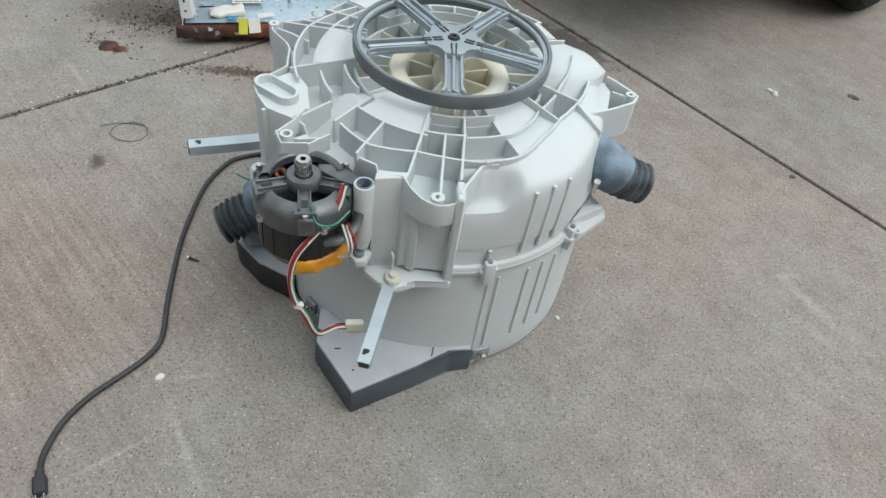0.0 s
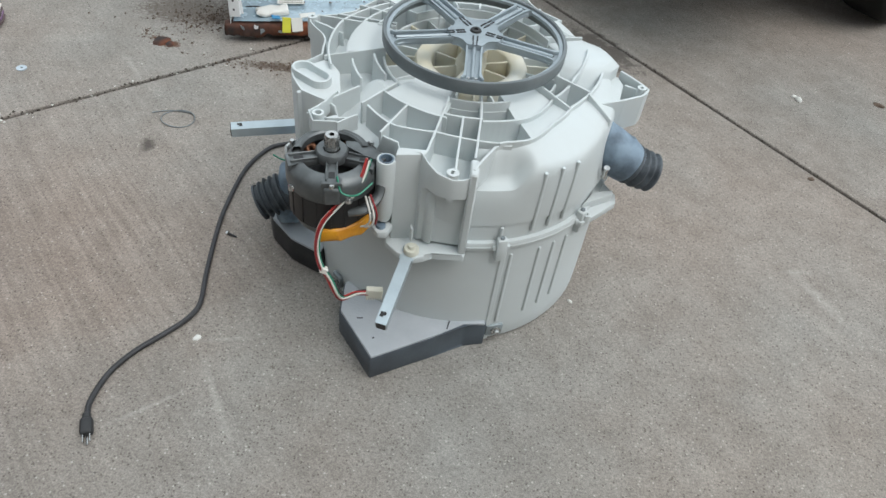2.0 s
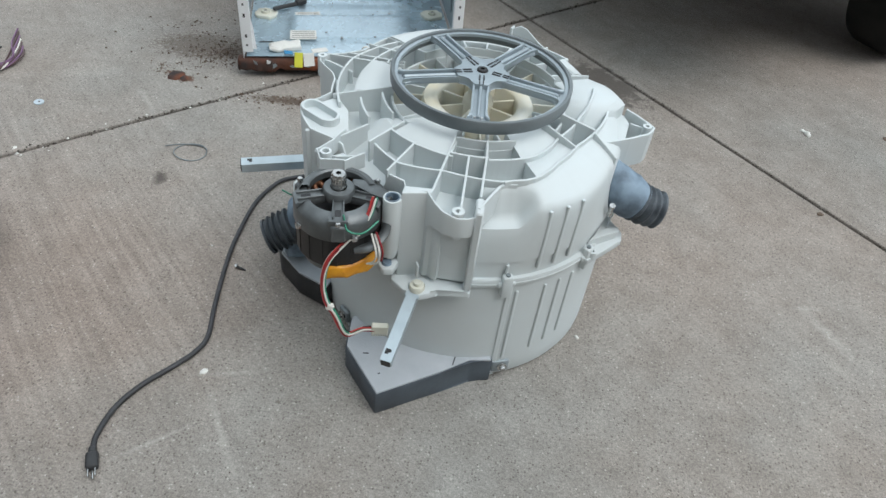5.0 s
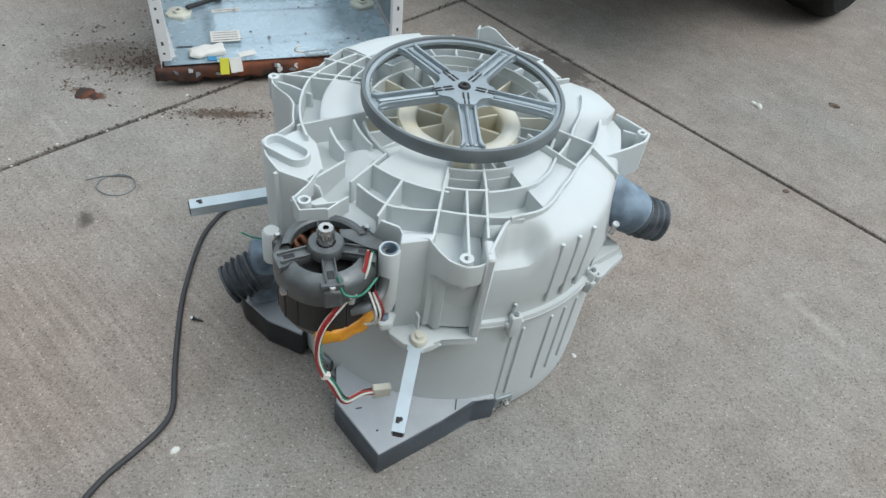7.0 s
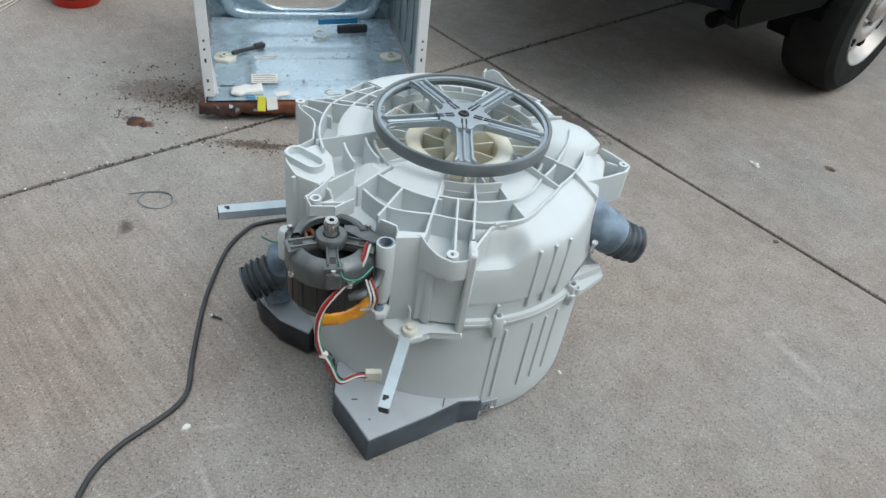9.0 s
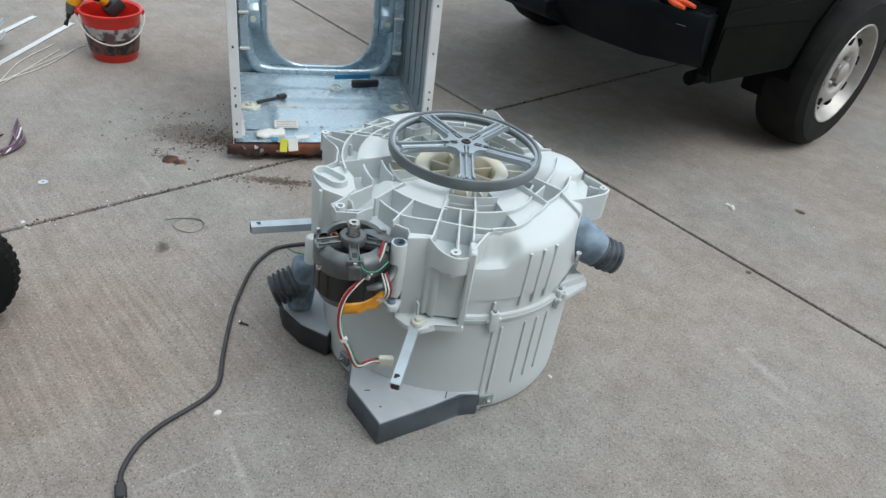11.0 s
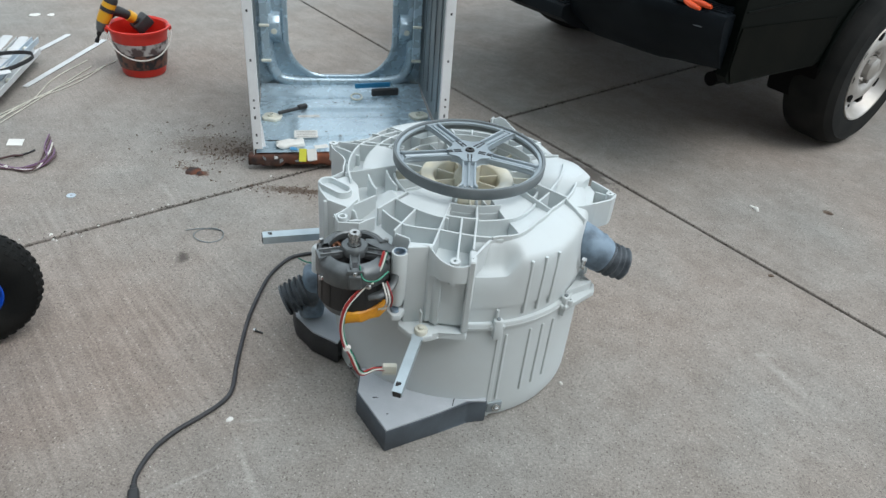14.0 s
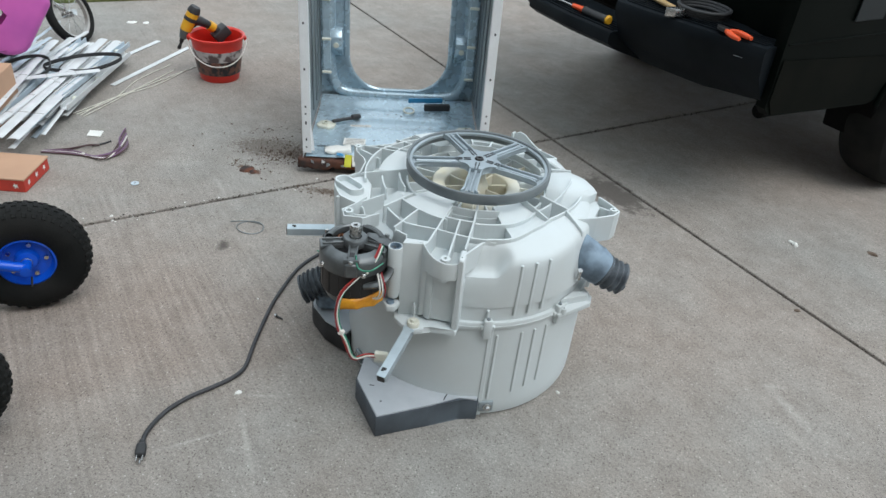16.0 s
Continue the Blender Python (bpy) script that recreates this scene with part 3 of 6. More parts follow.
# Seam flange with clips, tabs and screws
part("seam_flange", lathe(bmesh.new(), [(.296, .279), (.311, .280), (.3125, .284), (.3125, .297), (.311, .300), (.296, .301)], 66, None, -84, 112), M_TUB, tub, "", 40)
part("seam_gasket", lathe(bmesh.new(), [(.300, .2875), (.3135, .2875), (.3135, .291), (.300, .291)], 66, None, -84, 112), M_TUB, tub)
for a in (-70.5, -36, -2, 32, 66):
    clip = part("seam_clip", box(box(bmesh.new(), (.016, .020, .052), pose(*pol(.314, a), .287, 0, 0, a), .004, 2), (.010, .034, .012), pose(*pol(.312, a), .290, 0, 0, a), .002), M_TUB, tub, "", 40)
    part("clip_screw", lathe(bmesh.new(), [(0, .3165), (.004, .3165), (.0045, .315), (.0045, .31)], 10, pose(*pol(.314, a), 0)), M_GALVDK, clip)
for a in (-36, 66):
    part("seam_tab", prism(bmesh.new(), [pol(.300, a - 3), pol(.325, a - 2), pol(.332, a + 6), pol(.349, a + 15), pol(.342, a + 19), pol(.300, a + 26)], .279, .293, None, .002), M_TUB, tub, "", 40)
    part("tab_rib", prism(bmesh.new(), [pol(.303, a + 3), pol(.338, a + 15), pol(.334, a + 17), pol(.303, a + 12)], .292, .312, None, .002), M_TUB, tub)
    part("screw_boss", lathe(bmesh.new(), [(.0035, .29), (.0035, .305), (.008, .305), (.0085, .29)], 14, pose(*pol(.322, a + 1), 0)), M_TUB, tub)
# Front strut with bolt at the foot
strut_m = pose(*pol(.3055, -68.4), 0, 0, 0, -68.4)
part("tie_strip", box(bmesh.new(), (.008, .012, .275), strut_m @ pose(.0005, 0, .145), .002), M_TUB, tub)
foot = part("foot_bracket", box(bmesh.new(), (.010, .038, .032), strut_m @ pose(.003, .016, .038), .004, 2), M_GALVDK, tub, "dark steel bracket", 40)
part("bolt", lathe(bmesh.new(), [(0, .012), (.005, .012), (.006, .010), (.006, .006), (.011, .005), (.011, 0)], 8, strut_m @ pose(.007, .018, .040, 0, 90)), M_SHINY, foot)
foot = part("foot_bracket", box(bmesh.new(), (.010, .030, .032), pose(*pol(.307, -134), .05, 0, 0, -134), .004, 2), M_GALVDK, tub, "", 40)
part("bolt", lathe(bmesh.new(), [(0, .012), (.005, .012), (.006, .006), (.011, .005), (.011, 0)], 8, pose(*pol(.311, -134), .052, 0, 0, -134) @ pose(0, 0, 0, 0, 90)), M_SHINY, foot)

# Front mount: a flat panel, a hollow channel and a post, down to the damper eye
part("mount_panel", prism(bmesh.new(), [(-.098, -.318), (-.050, -.306), (-.046, -.292), (-.096, -.296)], .290, .484, None, .003), M_TUB, tub, "", 40)
part("mount_panel", prism(bmesh.new(), [(-.050, -.306), (-.036, -.322), (-.024, -.326), (-.018, -.290), (-.05, -.292)], .300, .440, None, .003), M_TUB, tub, "", 40)
part("mount_post", box(bmesh.new(), (.014, .042, .19), pose(.033, -.315, .388, 2, 0, 3), .003), M_TUB, tub, "", 40)
part("mount_back", box(bmesh.new(), (.075, .016, .12), pose(.004, -.306, .355), .002), M_TUB, tub)
part("mount_foot", prism(bmesh.new(), [(-.110, -.300), (-.104, -.330), (-.080, -.350), (-.050, -.360), (-.030, -.350), (-.020, -.335), (.040, -.337), (.042, -.295)], .277, .293, None, .004), M_TUB, tub, "", 40)
eye = part("damper_eye", lathe(bmesh.new(), [(.005, .292), (.005, .303), (.0125, .303), (.014, .301), (.014, .292)], 24, pose(-.055, -.343, 0)), M_CONN, tub, "yellowish plastic damper bush", 40)
part("bush_pin", lathe(bmesh.new(), [(0, .309), (.006, .309), (.007, .306), (.007, .300)], 12, pose(-.055, -.343, 0)), M_CONN, eye)
part("mount_gusset", box(bmesh.new(), (.004, .014, .03), pose(-.060, -.322, .318, 0, 0, 20), .001), M_TUB, tub)
# Tubular motor mount by the front panel
boss = part("motor_boss", lathe(bmesh.new(), [(.0125, .40), (.0125, .471), (.0155, .471), (.0162, .469), (.0162, .36), (.012, .34), (0, .34)], 28, pose(-.112, -.316, 0)), M_TUB, tub, "grey tubular motor mounting boss", 40)
part("boss_sleeve", lathe(bmesh.new(), [(.0105, .44), (.0105, .4725), (.0124, .4725), (.0124, .44)], 24, pose(-.112, -.316, 0)), M_BOOT, boss, "blue-grey bush")
part("motor_lug", prism(bmesh.new(), [(-.13, -.27), (-.132, -.328), (-.118, -.344), (-.100, -.340), (-.09, -.30)], .312, .328, None, .004), M_TUB, tub, "", 40)
part("lug_pin", lathe(bmesh.new(), [(0, .334), (.008, .334), (.009, .33), (.009, .326)], 14, pose(-.114, -.327, 0)), M_BOOT, tub)
part("shell_bracket", prism(bmesh.new(), [(-.258, -.236), (-.248, -.266), (-.207, -.258), (-.190, -.234), (-.22, -.205)], .458, .463, None, .001), M_TUB, tub, "", 40)
rib([(-.258, -.236), (-.240, -.205), (-.226, -.165)], .455, .487, .0032)
rib([(-.262, -.240), (-.225, -.246), (-.190, -.236)], .455, .484, .003)
rib([(-.207, -.258), (-.192, -.240), (-.178, -.226)], .455, .486, .0032)
rib([(-.260, -.236), (-.246, -.264), (-.207, -.257)], .455, .488, .0032)
part("bracket_eye", lathe(bmesh.new(), [(.006, .47), (.006, .493), (.010, .493), (.0105, .47)], 18, pose(-.241, -.247, 0)), M_TUB, tub, "", 40)
part("side_clamp", lathe(bmesh.new(), [(0, .365), (.012, .365), (.016, .360), (.017, .30), (.0, .30)], 20, pose(-.305, -.185, 0)), M_TUB, tub, "", 40)
part("side_gusset", box(bmesh.new(), (.02, .006, .17), pose(-.290, -.165, .39, 0, 0, 30), .002), M_TUB, tub)

# Grey counterweights round the face of the tub
CW = [(-.190, -.320), (-.107, -.425), (.007, -.351), (.067, -.306), (.112, -.298), (.095, -.23), (-.05, -.19), (-.196, -.24)]
cw = thing("counterweight", pose(-.06, -.31, 0), "wedge-shaped grey concrete counterweight with dark sides", "counterweight")
local = [(x + .06, y + .31) for x, y in CW]
# The block is coloured darker than its top face
part("block", prism(bmesh.new(), local, 0.0, .066, None, .004), M_WEIGHTSIDE, cw, "dark blue-grey block", 40)
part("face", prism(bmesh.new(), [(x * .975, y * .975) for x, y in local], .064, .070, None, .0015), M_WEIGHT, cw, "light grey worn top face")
part("seam_mark", box(bmesh.new(), (.0022, .022, .0012), pose(.093, -.006, .0705, 0, 0, -8)), M_BLACK, cw)
part("scuff", box(bmesh.new(), (.012, .002, .0010), pose(-.085, -.022, .0704, 0, 0, 10)), M_BLACK, cw)
part("scuff", box(bmesh.new(), (.004, .003, .0010), pose(-.050, -.066, .0704, 0, 0, 30)), M_BLACK, cw)
CW2 = [(-.414, -.036), (-.392, -.09), (-.336, -.143), (-.262, -.176), (-.24, -.08), (-.27, .06), (-.40, .05)]
cw2 = thing("counterweight", pose(-.33, -.06, 0), "second grey concrete counterweight half under the tub", "counterweight")
local = [(x + .33, y + .06) for x, y in CW2]
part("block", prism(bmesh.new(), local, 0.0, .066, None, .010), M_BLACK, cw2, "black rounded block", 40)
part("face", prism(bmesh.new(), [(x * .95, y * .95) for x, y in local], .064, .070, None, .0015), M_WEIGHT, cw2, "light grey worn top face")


# ---- drive pulley ----
pulley = thing("drive_pulley", pose(0, 0, .515), "five-spoke dull grey metal drive pulley on the shaft", "pulley")
part("rim", lathe(bmesh.new(), [(.1655, .008), (.166, .030), (.1672, .032), (.1722, .032), (.1735, .030), (.1735, .010), (.1722, .0075), (.1672, .0075), (.1655, .008)], 128), M_RIM, pulley, "dark rim with a smooth belt face", 35)
part("rim_lip", lathe(bmesh.new(), [(.159, .021), (.1595, .0265), (.1657, .0275), (.1657, .019), (.159, .021)], 128), M_PULLEY, pulley, "", 35)
star = []
for k in range(5):
    a = -87.5 + 72 * k
    turn = pose(0, 0, 0, 0, 0, a)
    half = [(.036, .0152), (.080, .0140), (.135, .0132), (.147, .0140), (.154, .0165), (.159, .0215)]
    sp = part("spoke", prism(bmesh.new(), [(x, -y) for x, y in half] + half[::-1], .019, .0245, turn, .001, 1), M_PULLEY, pulley, "", 30)
    for s in (-1, 1):
        edge = [(.046, s * .0163), (.080, s * .0148), (.140, s * .0138), (.152, s * .0162), (.158, s * .0212), (.158, s * .0170), (.150, s * .0105), (.080, s * .0108), (.046, s * .0118)]
        part("flange", prism(bmesh.new(), edge, .024, .0325, turn, .0012, 1), M_PULLEY, sp, "", 30)
        part("rivet", lathe(bmesh.new(), [(0, .027), (.0025, .027), (.003, .0255), (.003, .024)], 8, turn @ pose(.151, s * .0065, 0)), M_SHINY, sp)
        part("slot", box(bmesh.new(), (.017, .0030, .0012), turn @ pose(.029, s * .0040, .0358)), M_BLACK, sp)
        part("slot", box(bmesh.new(), (.012, .0022, .0012), turn @ pose(.047, s * .0034, .0358)), M_DARKMETAL, sp)
    part("web", box(bmesh.new(), (.104, .0065, .0075), turn @ pose(.100, 0, .0275), .002), M_PULLEY, sp)
    # Rounded corner between this spoke and the next, swept from one to the other
    mid, d = a + 36, .0640
    c = pol(d, mid)
    star += [tuple(x + y for x, y in zip(c, pol(.0225, mid + 180 - t))) for t in (-54, -40, -26, -13, 0, 13, 26, 40, 54)]
hub = part("hub", prism(bmesh.new(), star, .018, .035, None, .002), M_PULLEY, pulley, "", 40)
part("hub_nut", lathe(bmesh.new(), [(0, .036), (.004, .036), (.004, .0385), (.009, .0385), (.011, .036), (.0115, .034)], 24), M_DARKMETAL, hub, "dark centre bolt", 40)
part("shaft", lathe(bmesh.new(), [(0, -.06), (.017, -.06), (.017, .02), (0, .02)], 24), M_SHINY, pulley)

# ---- drive motor ----
motor = thing("drive_motor", pose(-.204, -.309, .329), "grey and black electric drive motor hung on the tub", "motor")
MR = .0735
part("stator", lathe(bmesh.new(), [(0, .022), (MR - .003, .022), (MR, .025), (MR, .085), (MR - .003, .088), (0, .088)], 48), M_DARKMETAL, motor, "black laminated stator", 40)
part("lower_bell", lathe(bmesh.new(), [(0, -.004), (.050, -.004), (.064, .004), (.070, .022), (.0, .022)], 48), M_CAST, motor, "grey cast lower end bell", 40)
bell = part("upper_bell", lathe(bmesh.new(), [(.0745, .084), (.0770, .088), (.0765, .114), (.0735, .121), (.060, .129), (.052, .130), (.050, .125), (.062, .118), (.068, .108), (.069, .088)], 48), M_CAST, motor, "grey cast upper end bell", 40)
for a in (-78, 42, 162):
    lug = part("bell_lug", box(bmesh.new(), (.013, .026, .034), pose(*pol(.0745, a), .104, 0, 0, a), .003), M_CAST, motor, "", 40)
    part("lug_screw", lathe(bmesh.new(), [(0, .128), (.004, .128), (.005, .126), (.005, .122)], 8, pose(*pol(.0765, a), 0)), M_SHINY, lug)
for k in range(18):
    part("stator_fin", box(bmesh.new(), (.002, .004, .058), pose(*pol(MR, 20 * k), .055, 0, 0, 20 * k)), M_DARKMETAL, motor)
part("bell_floor", lathe(bmesh.new(), [(0, .098), (.068, .098)], 32), M_BLACK, motor)
for k in range(4):
    a = (-78, -6, 205, 100)[k]
    arm = part("bell_arm", prism(bmesh.new(), [(.020, -.0095), (.050, -.0105), (.068, -.014), (.0755, -.018), (.0755, .018), (.068, .014), (.050, .0105), (.020, .0095)], .117, .130, pose(0, 0, 0, 0, 0, a), .003), M_CAST, bell, "", 40)
    for s in (-1, 1):
        part("arm_rib", box(bmesh.new(), (.044, .0025, .006), pose(0, 0, 0, 0, 0, a) @ pose(.048, s * .0085, .132), .0008), M_CAST, bell)
    part("arm_recess", box(bmesh.new(), (.016, .010, .002), pose(0, 0, 0, 0, 0, a) @ pose(.055, 0, .1300), .0008), M_BLACK, bell)
    part("arm_bolt", lathe(bmesh.new(), [(0, .098), (.004, .098), (.0065, .095), (.0065, .089)], 10, pose(*pol(.0775, a + 20), 0)), M_SHINY, motor)
for k in range(10):
    a = 36 * k
    tube_m = [(*pol(.044, a - 9), .100), (*pol(.056, a - 6), .112), (*pol(.058, a + 6), .112), (*pol(.044, a + 9), .100)]
    part("winding", tube(bmesh.new(), tube_m, .0055, 8, 4), M_COPPER, motor, "", 60)
part("bell_arc", lathe(bmesh.new(), [(.050, .124), (.050, .136), (.053, .139), (.062, .137), (.066, .130), (.066, .122)], 30, None, 25, 185), M_CAST, bell, "", 40)
part("bearing_collar", lathe(bmesh.new(), [(.014, .130), (.014, .142), (.0245, .142), (.027, .139), (.027, .124), (0, .124)], 36), M_CAST, motor, "", 40)
sh = bmesh.new()
lathe(sh, [(.0045, .150), (.0045, .170), (.0105, .170), (.0118, .168), (.0118, .135)], 24)
shaft = part("splined_shaft", sh, M_SHINY, motor, "bright splined motor shaft", 40)
for k in range(16):
    part("spline", box(bmesh.new(), (.0018, .0018, .026), pose(*pol(.0119, 22.5 * k), .151, 0, 0, 22.5 * k)), M_SHINY, shaft)
part("mount_arm", prism(bmesh.new(), [(.015, .035), (.045, .038), (.082, .018), (.092, .000), (.080, -.012), (.058, .004), (.020, .014)], .122, .136, None, .004), M_CAST, motor, "", 40)
loop = [(.040, -.058, .060), (.066, -.052, .066), (.084, -.030, .078), (.086, -.010, .100), (.074, .004, .120)]
part("handle_casting", tube(bmesh.new(), loop, .010, 8, 6, None, True, .7), M_CAST, motor, "", 60)
tape = bmesh.new()
prism(tape, [(-.010, -.082), (.030, -.076), (.062, -.054), (.078, -.030), (.072, -.024), (.052, -.044), (.024, -.064), (-.008, -.072)], -.002, .026, pose(0, 0, 0, 0, -8, 0), .005)
bmesh.ops.subdivide_edges(tape, edges=tape.edges[:], cuts=1)
for v in tape.verts:
    v.co += Vector((0, 0, 1)) * .006 * noise.noise(v.co * 60) + Vector((1, -1, 0)) * .003 * noise.noise(v.co * 90 + Vector((5, 5, 5)))
part("winding_tape", tape, M_TAPE, motor, "torn orange insulating tape", 60)
part("terminal_block", box(bmesh.new(), (.020, .030, .035), pose(.052, -.020, .100, 0, 0, 25), .003), M_BLACK, motor)

# ---- motor wiring loom ----
loom = thing("wiring_loom", pose(-.15, -.38, .36), "red, green and white motor wires with an ivory plug", "cable")
off = Vector((.15, .38, -.36))
route = [(-.140, -.326, .474), (-.148, -.350, .446), (-.172, -.374, .418), (-.200, -.398, .385), (-.208, -.410, .345), (-.203, -.414, .305), (-.186, -.416, .270), (-.172, -.420, .238), (-.160, -.414, .226), (-.140, -.404, .232), (-.118, -.398, .231)]
for k, (m, dx) in enumerate(((M_GREEN, 0), (M_BLACK, 1), (M_RED, 2), (M_WWHITE, 3), (M_RED, 4), (M_DKRED, 5), (M_WWHITE, 6))):
    rnd = random.Random(k)
    pts = [Vector(p) + off + Vector((math.cos(k * 0.9), math.sin(k * 0.9), .6 * math.sin(k * 2.1))) * (.0026 + .0022 * rnd.random()) for p in route]
    part("wire", tube(bmesh.new(), pts, .0019, 6, 6), m, loom, smooth=60)
part("wire", tube(bmesh.new(), [Vector(p) + off for p in ((-.182, -.372, .466), (-.172, -.384, .444), (-.148, -.380, .440), (-.128, -.352, .446))], .0018, 6, 6), M_GREEN, loom, smooth=60)
for s in (0, 1):
    part("wire", tube(bmesh.new(), [Vector(p) + off + Vector((.006 * s, 0, 0)) for p in ((-.138, -.356, .420), (-.126, -.374, .395), (-.130, -.372, .372), (-.142, -.370, .362))], .0018, 6, 6), M_WWHITE, loom, smooth=60)
part("wire", tube(bmesh.new(), [Vector(p) + off for p in ((-.130, -.356, .425), (-.116, -.370, .398), (-.118, -.366, .370))], .0018, 6, 6), M_DKRED, loom, smooth=60)
part("joiner", box(bmesh.new(), (.013, .010, .013), pose(*(Vector((-.196, -.415, .290)) + off), 0, 30, 20), .002), M_WWHITE, loom, "white joiner clip")
part("joiner", box(bmesh.new(), (.012, .010, .008), pose(*(Vector((-.160, -.366, .426)) + off), 20, 30, 0), .002), M_CONN, loom)
plug = part("plug", box(bmesh.new(), (.030, .012, .020), pose(*(Vector((-.110, -.396, .230)) + off), 0, 4, 12), .0015), M_CONN, loom, "ivory plastic plug")
for k in range(7):
    part("plug_pin_cell", box(bmesh.new(), (.0028, .010, .008), pose(*(Vector((-.1225 + .0042 * k, -.398 + .0009 * k, .217)) + off), 0, 4, 12), .0006), M_CONN, plug)

# ---- damper rods ----
def channel(length, w, h):
    bm = bmesh.new()
    t = .0016
    prism(bm, [(-w / 2, 0), (w / 2, 0), (w / 2, h), (w / 2 - t, h), (w / 2 - t, t), (-w / 2 + t, t), (-w / 2 + t, h), (-w / 2, h)], 0, length)
    return bm


def rod(p0, p1, w, h, label):
    p0, p1 = Vector(p0), Vector(p1)
    z = (p1 - p0).normalized()
    y = (Vector((0, 0, -1)) - z * -z.z).normalized()
    x = y.cross(z)
    m = Matrix((x, y, z)).transposed().to_4x4()
    m.translation = p0
    t = thing("damper_rod", m, label, "damper rod", "damper rods of the tub")
    ln = (p1 - p0).length
    part("channel", channel(ln, w, h), M_ZINC, t)
    part("end_plug", box(bmesh.new(), (w - .004, h - .002, .012), pose(0, h / 2, ln - .004), .001), M_DARKMETAL, t, "dark end fitting")
    part("rivet", lathe(bmesh.new(), [(0, .0012), (.003, .0010), (.004, 0)], 8, pose(0, -.0002, ln - .020, 90)), M_DARKMETAL, t)
    part("wear_mark", box(bmesh.new(), (.006, .0006, .010), pose(w * .18, -.0004, ln - .018)), M_DARKMETAL, t)
    part("root_plate", box(bmesh.new(), (w + .006, .004, .030), pose(0, .003, -.004), .001), M_ZINC, t)
    return t


rod((-.060, -.352, .293), (-.0835, -.490, .262), .020, .018, "zinc-plated channel damper rod hanging from the tub")
rod((-.318, .026, .270), (-.482, -.034, .270), .026, .020, "zinc-plated channel damper rod sticking out sideways")

# ---- rubber hoses of the tub ----
drain = thing("drain_boot", pose(.297, -.085, .40), "dusty blue-grey rubber boot with a black bellows on the tub side", "rubber hose")
o = Vector((-.297, .085, -.40))
part("boot", tube(bmesh.new(), [Vector(p) + o for p in ((.264, -.066, .424), (.280, -.074, .408), (.296, -.081, .393), (.312, -.084, .379), (.328, -.083, .368), (.342, -.082, .361))], .03, 28, 6, lambda t: float(np.interp(t, [0, .25, .45, .5, .8, 1], [.024, .035, .0405, .0430, .041, .037])), True, 1.08), M_BOOT, drain, "dusty blue-grey tapered boot", 50)
part("bellows", tube(bmesh.new(), [Vector(p) + o for p in ((.336, -.083, .364), (.354, -.082, .356), (.372, -.080, .350), (.390, -.079, .345))], .03, 30, 14, lambda t: .0385 + .0035 * math.sin(t * math.pi * 2 * 3.6) - .003 * t), M_BOOTDK, drain, "black ribbed bellows end", 75)
part("torn_lip", box(bmesh.new(), (.006, .010, .016), pose(*(Vector((.392, -.098, .336)) + o), 0, 20, 10), .002), M_BOOTDK, drain)
part("hose_clamp", lathe(bmesh.new(), [(0, 0), (.0055, 0), (.0045, .006), (.0045, .024), (.006, .026), (.006, .030), (0, .030)], 12, pose(*(Vector((.284, -.130, .356)) + o), 14, 0)), M_SHINY, drain)
inlet = thing("vent_boot", pose(-.33, -.08, .07), "dusty blue-grey rubber bellows above the counterweight", "rubber hose")
o = Vector((.33, .08, -.07))
part("neck", box(bmesh.new(), (.062, .056, .15), pose(*(Vector((-.345, -.080, .150)) + o), 0, 8, 25), .018, 3), M_BOOT, inlet, "dusty blue-grey moulded neck", 50)
for k in range(5):
    m = pose(*(Vector((-.364 - .011 * k, -.090 - .004 * k, .160 - .007 * k)) + o), 0, -112, 22)
    part("fin", lathe(bmesh.new(), [(0, -.002), (.040, -.002), (.044 - .002 * abs(k - 2), 0), (.040, .003), (0, .004)], 28, m), M_BOOTDK, inlet, "", 50)
part("core", tube(bmesh.new(), [Vector(p) + o for p in ((-.340, -.080, .140), (-.372, -.092, .152), (-.404, -.104, .136))], .034, 20, 4), M_BOOTDK, inlet, "", 60)
part("tie_wire", tube(bmesh.new(), [Vector(p) + o for p in ((-.325, -.085, .228), (-.345, -.080, .236), (-.365, -.072, .232), (-.385, -.066, .236))], .0018, 6, 6), M_GREEN, inlet)

# ---- power cord ----
cord = thing("power_cord", pose(-.5, -.2, 0), "grey-black power cord lying on the driveway", "power cord")
o = Vector((.5, .2, 0))
way = [(-.22, .33), (-.32, .315), (-.417, .282), (-.47, .256), (-.497, .230), (-.522, .165), (-.531, .10), (-.531, -.02), (-.522, -.11), (-.505, -.22), (-.489, -.305), (-.500, -.350), (-.530, -.395), (-.570, -.448), (-.596, -.505), (-.602, -.570), (-.590, -.608)]
part("cable", tube(bmesh.new(), [Vector((x, y, .0055)) + o for x, y in way], .0055, 10, 8), M_CORD, cord, smooth=60)
pm = pose(*(Vector((-.585, -.618, .010)) + o), 0, 0, -65)
pl = part("plug", box(box(bmesh.new(), (.034, .022, .017), pm @ pose(.004, 0, 0), .005, 2), (.016, .014, .012), pm @ pose(-.018, 0, -.001), .004, 2), M_BLACK, cord, "black moulded plug", 50)
for s in (-1, 1):
    part("prong", box(bmesh.new(), (.017, .0015, .006), pm @ pose(.028, s * .006, .001)), M_SHINY, pl)
part("prong", cyl(bmesh.new(), .0024, .0024, .019, pm @ pose(.020, 0, -.004, 0, 90), 8), M_SHINY, pl)

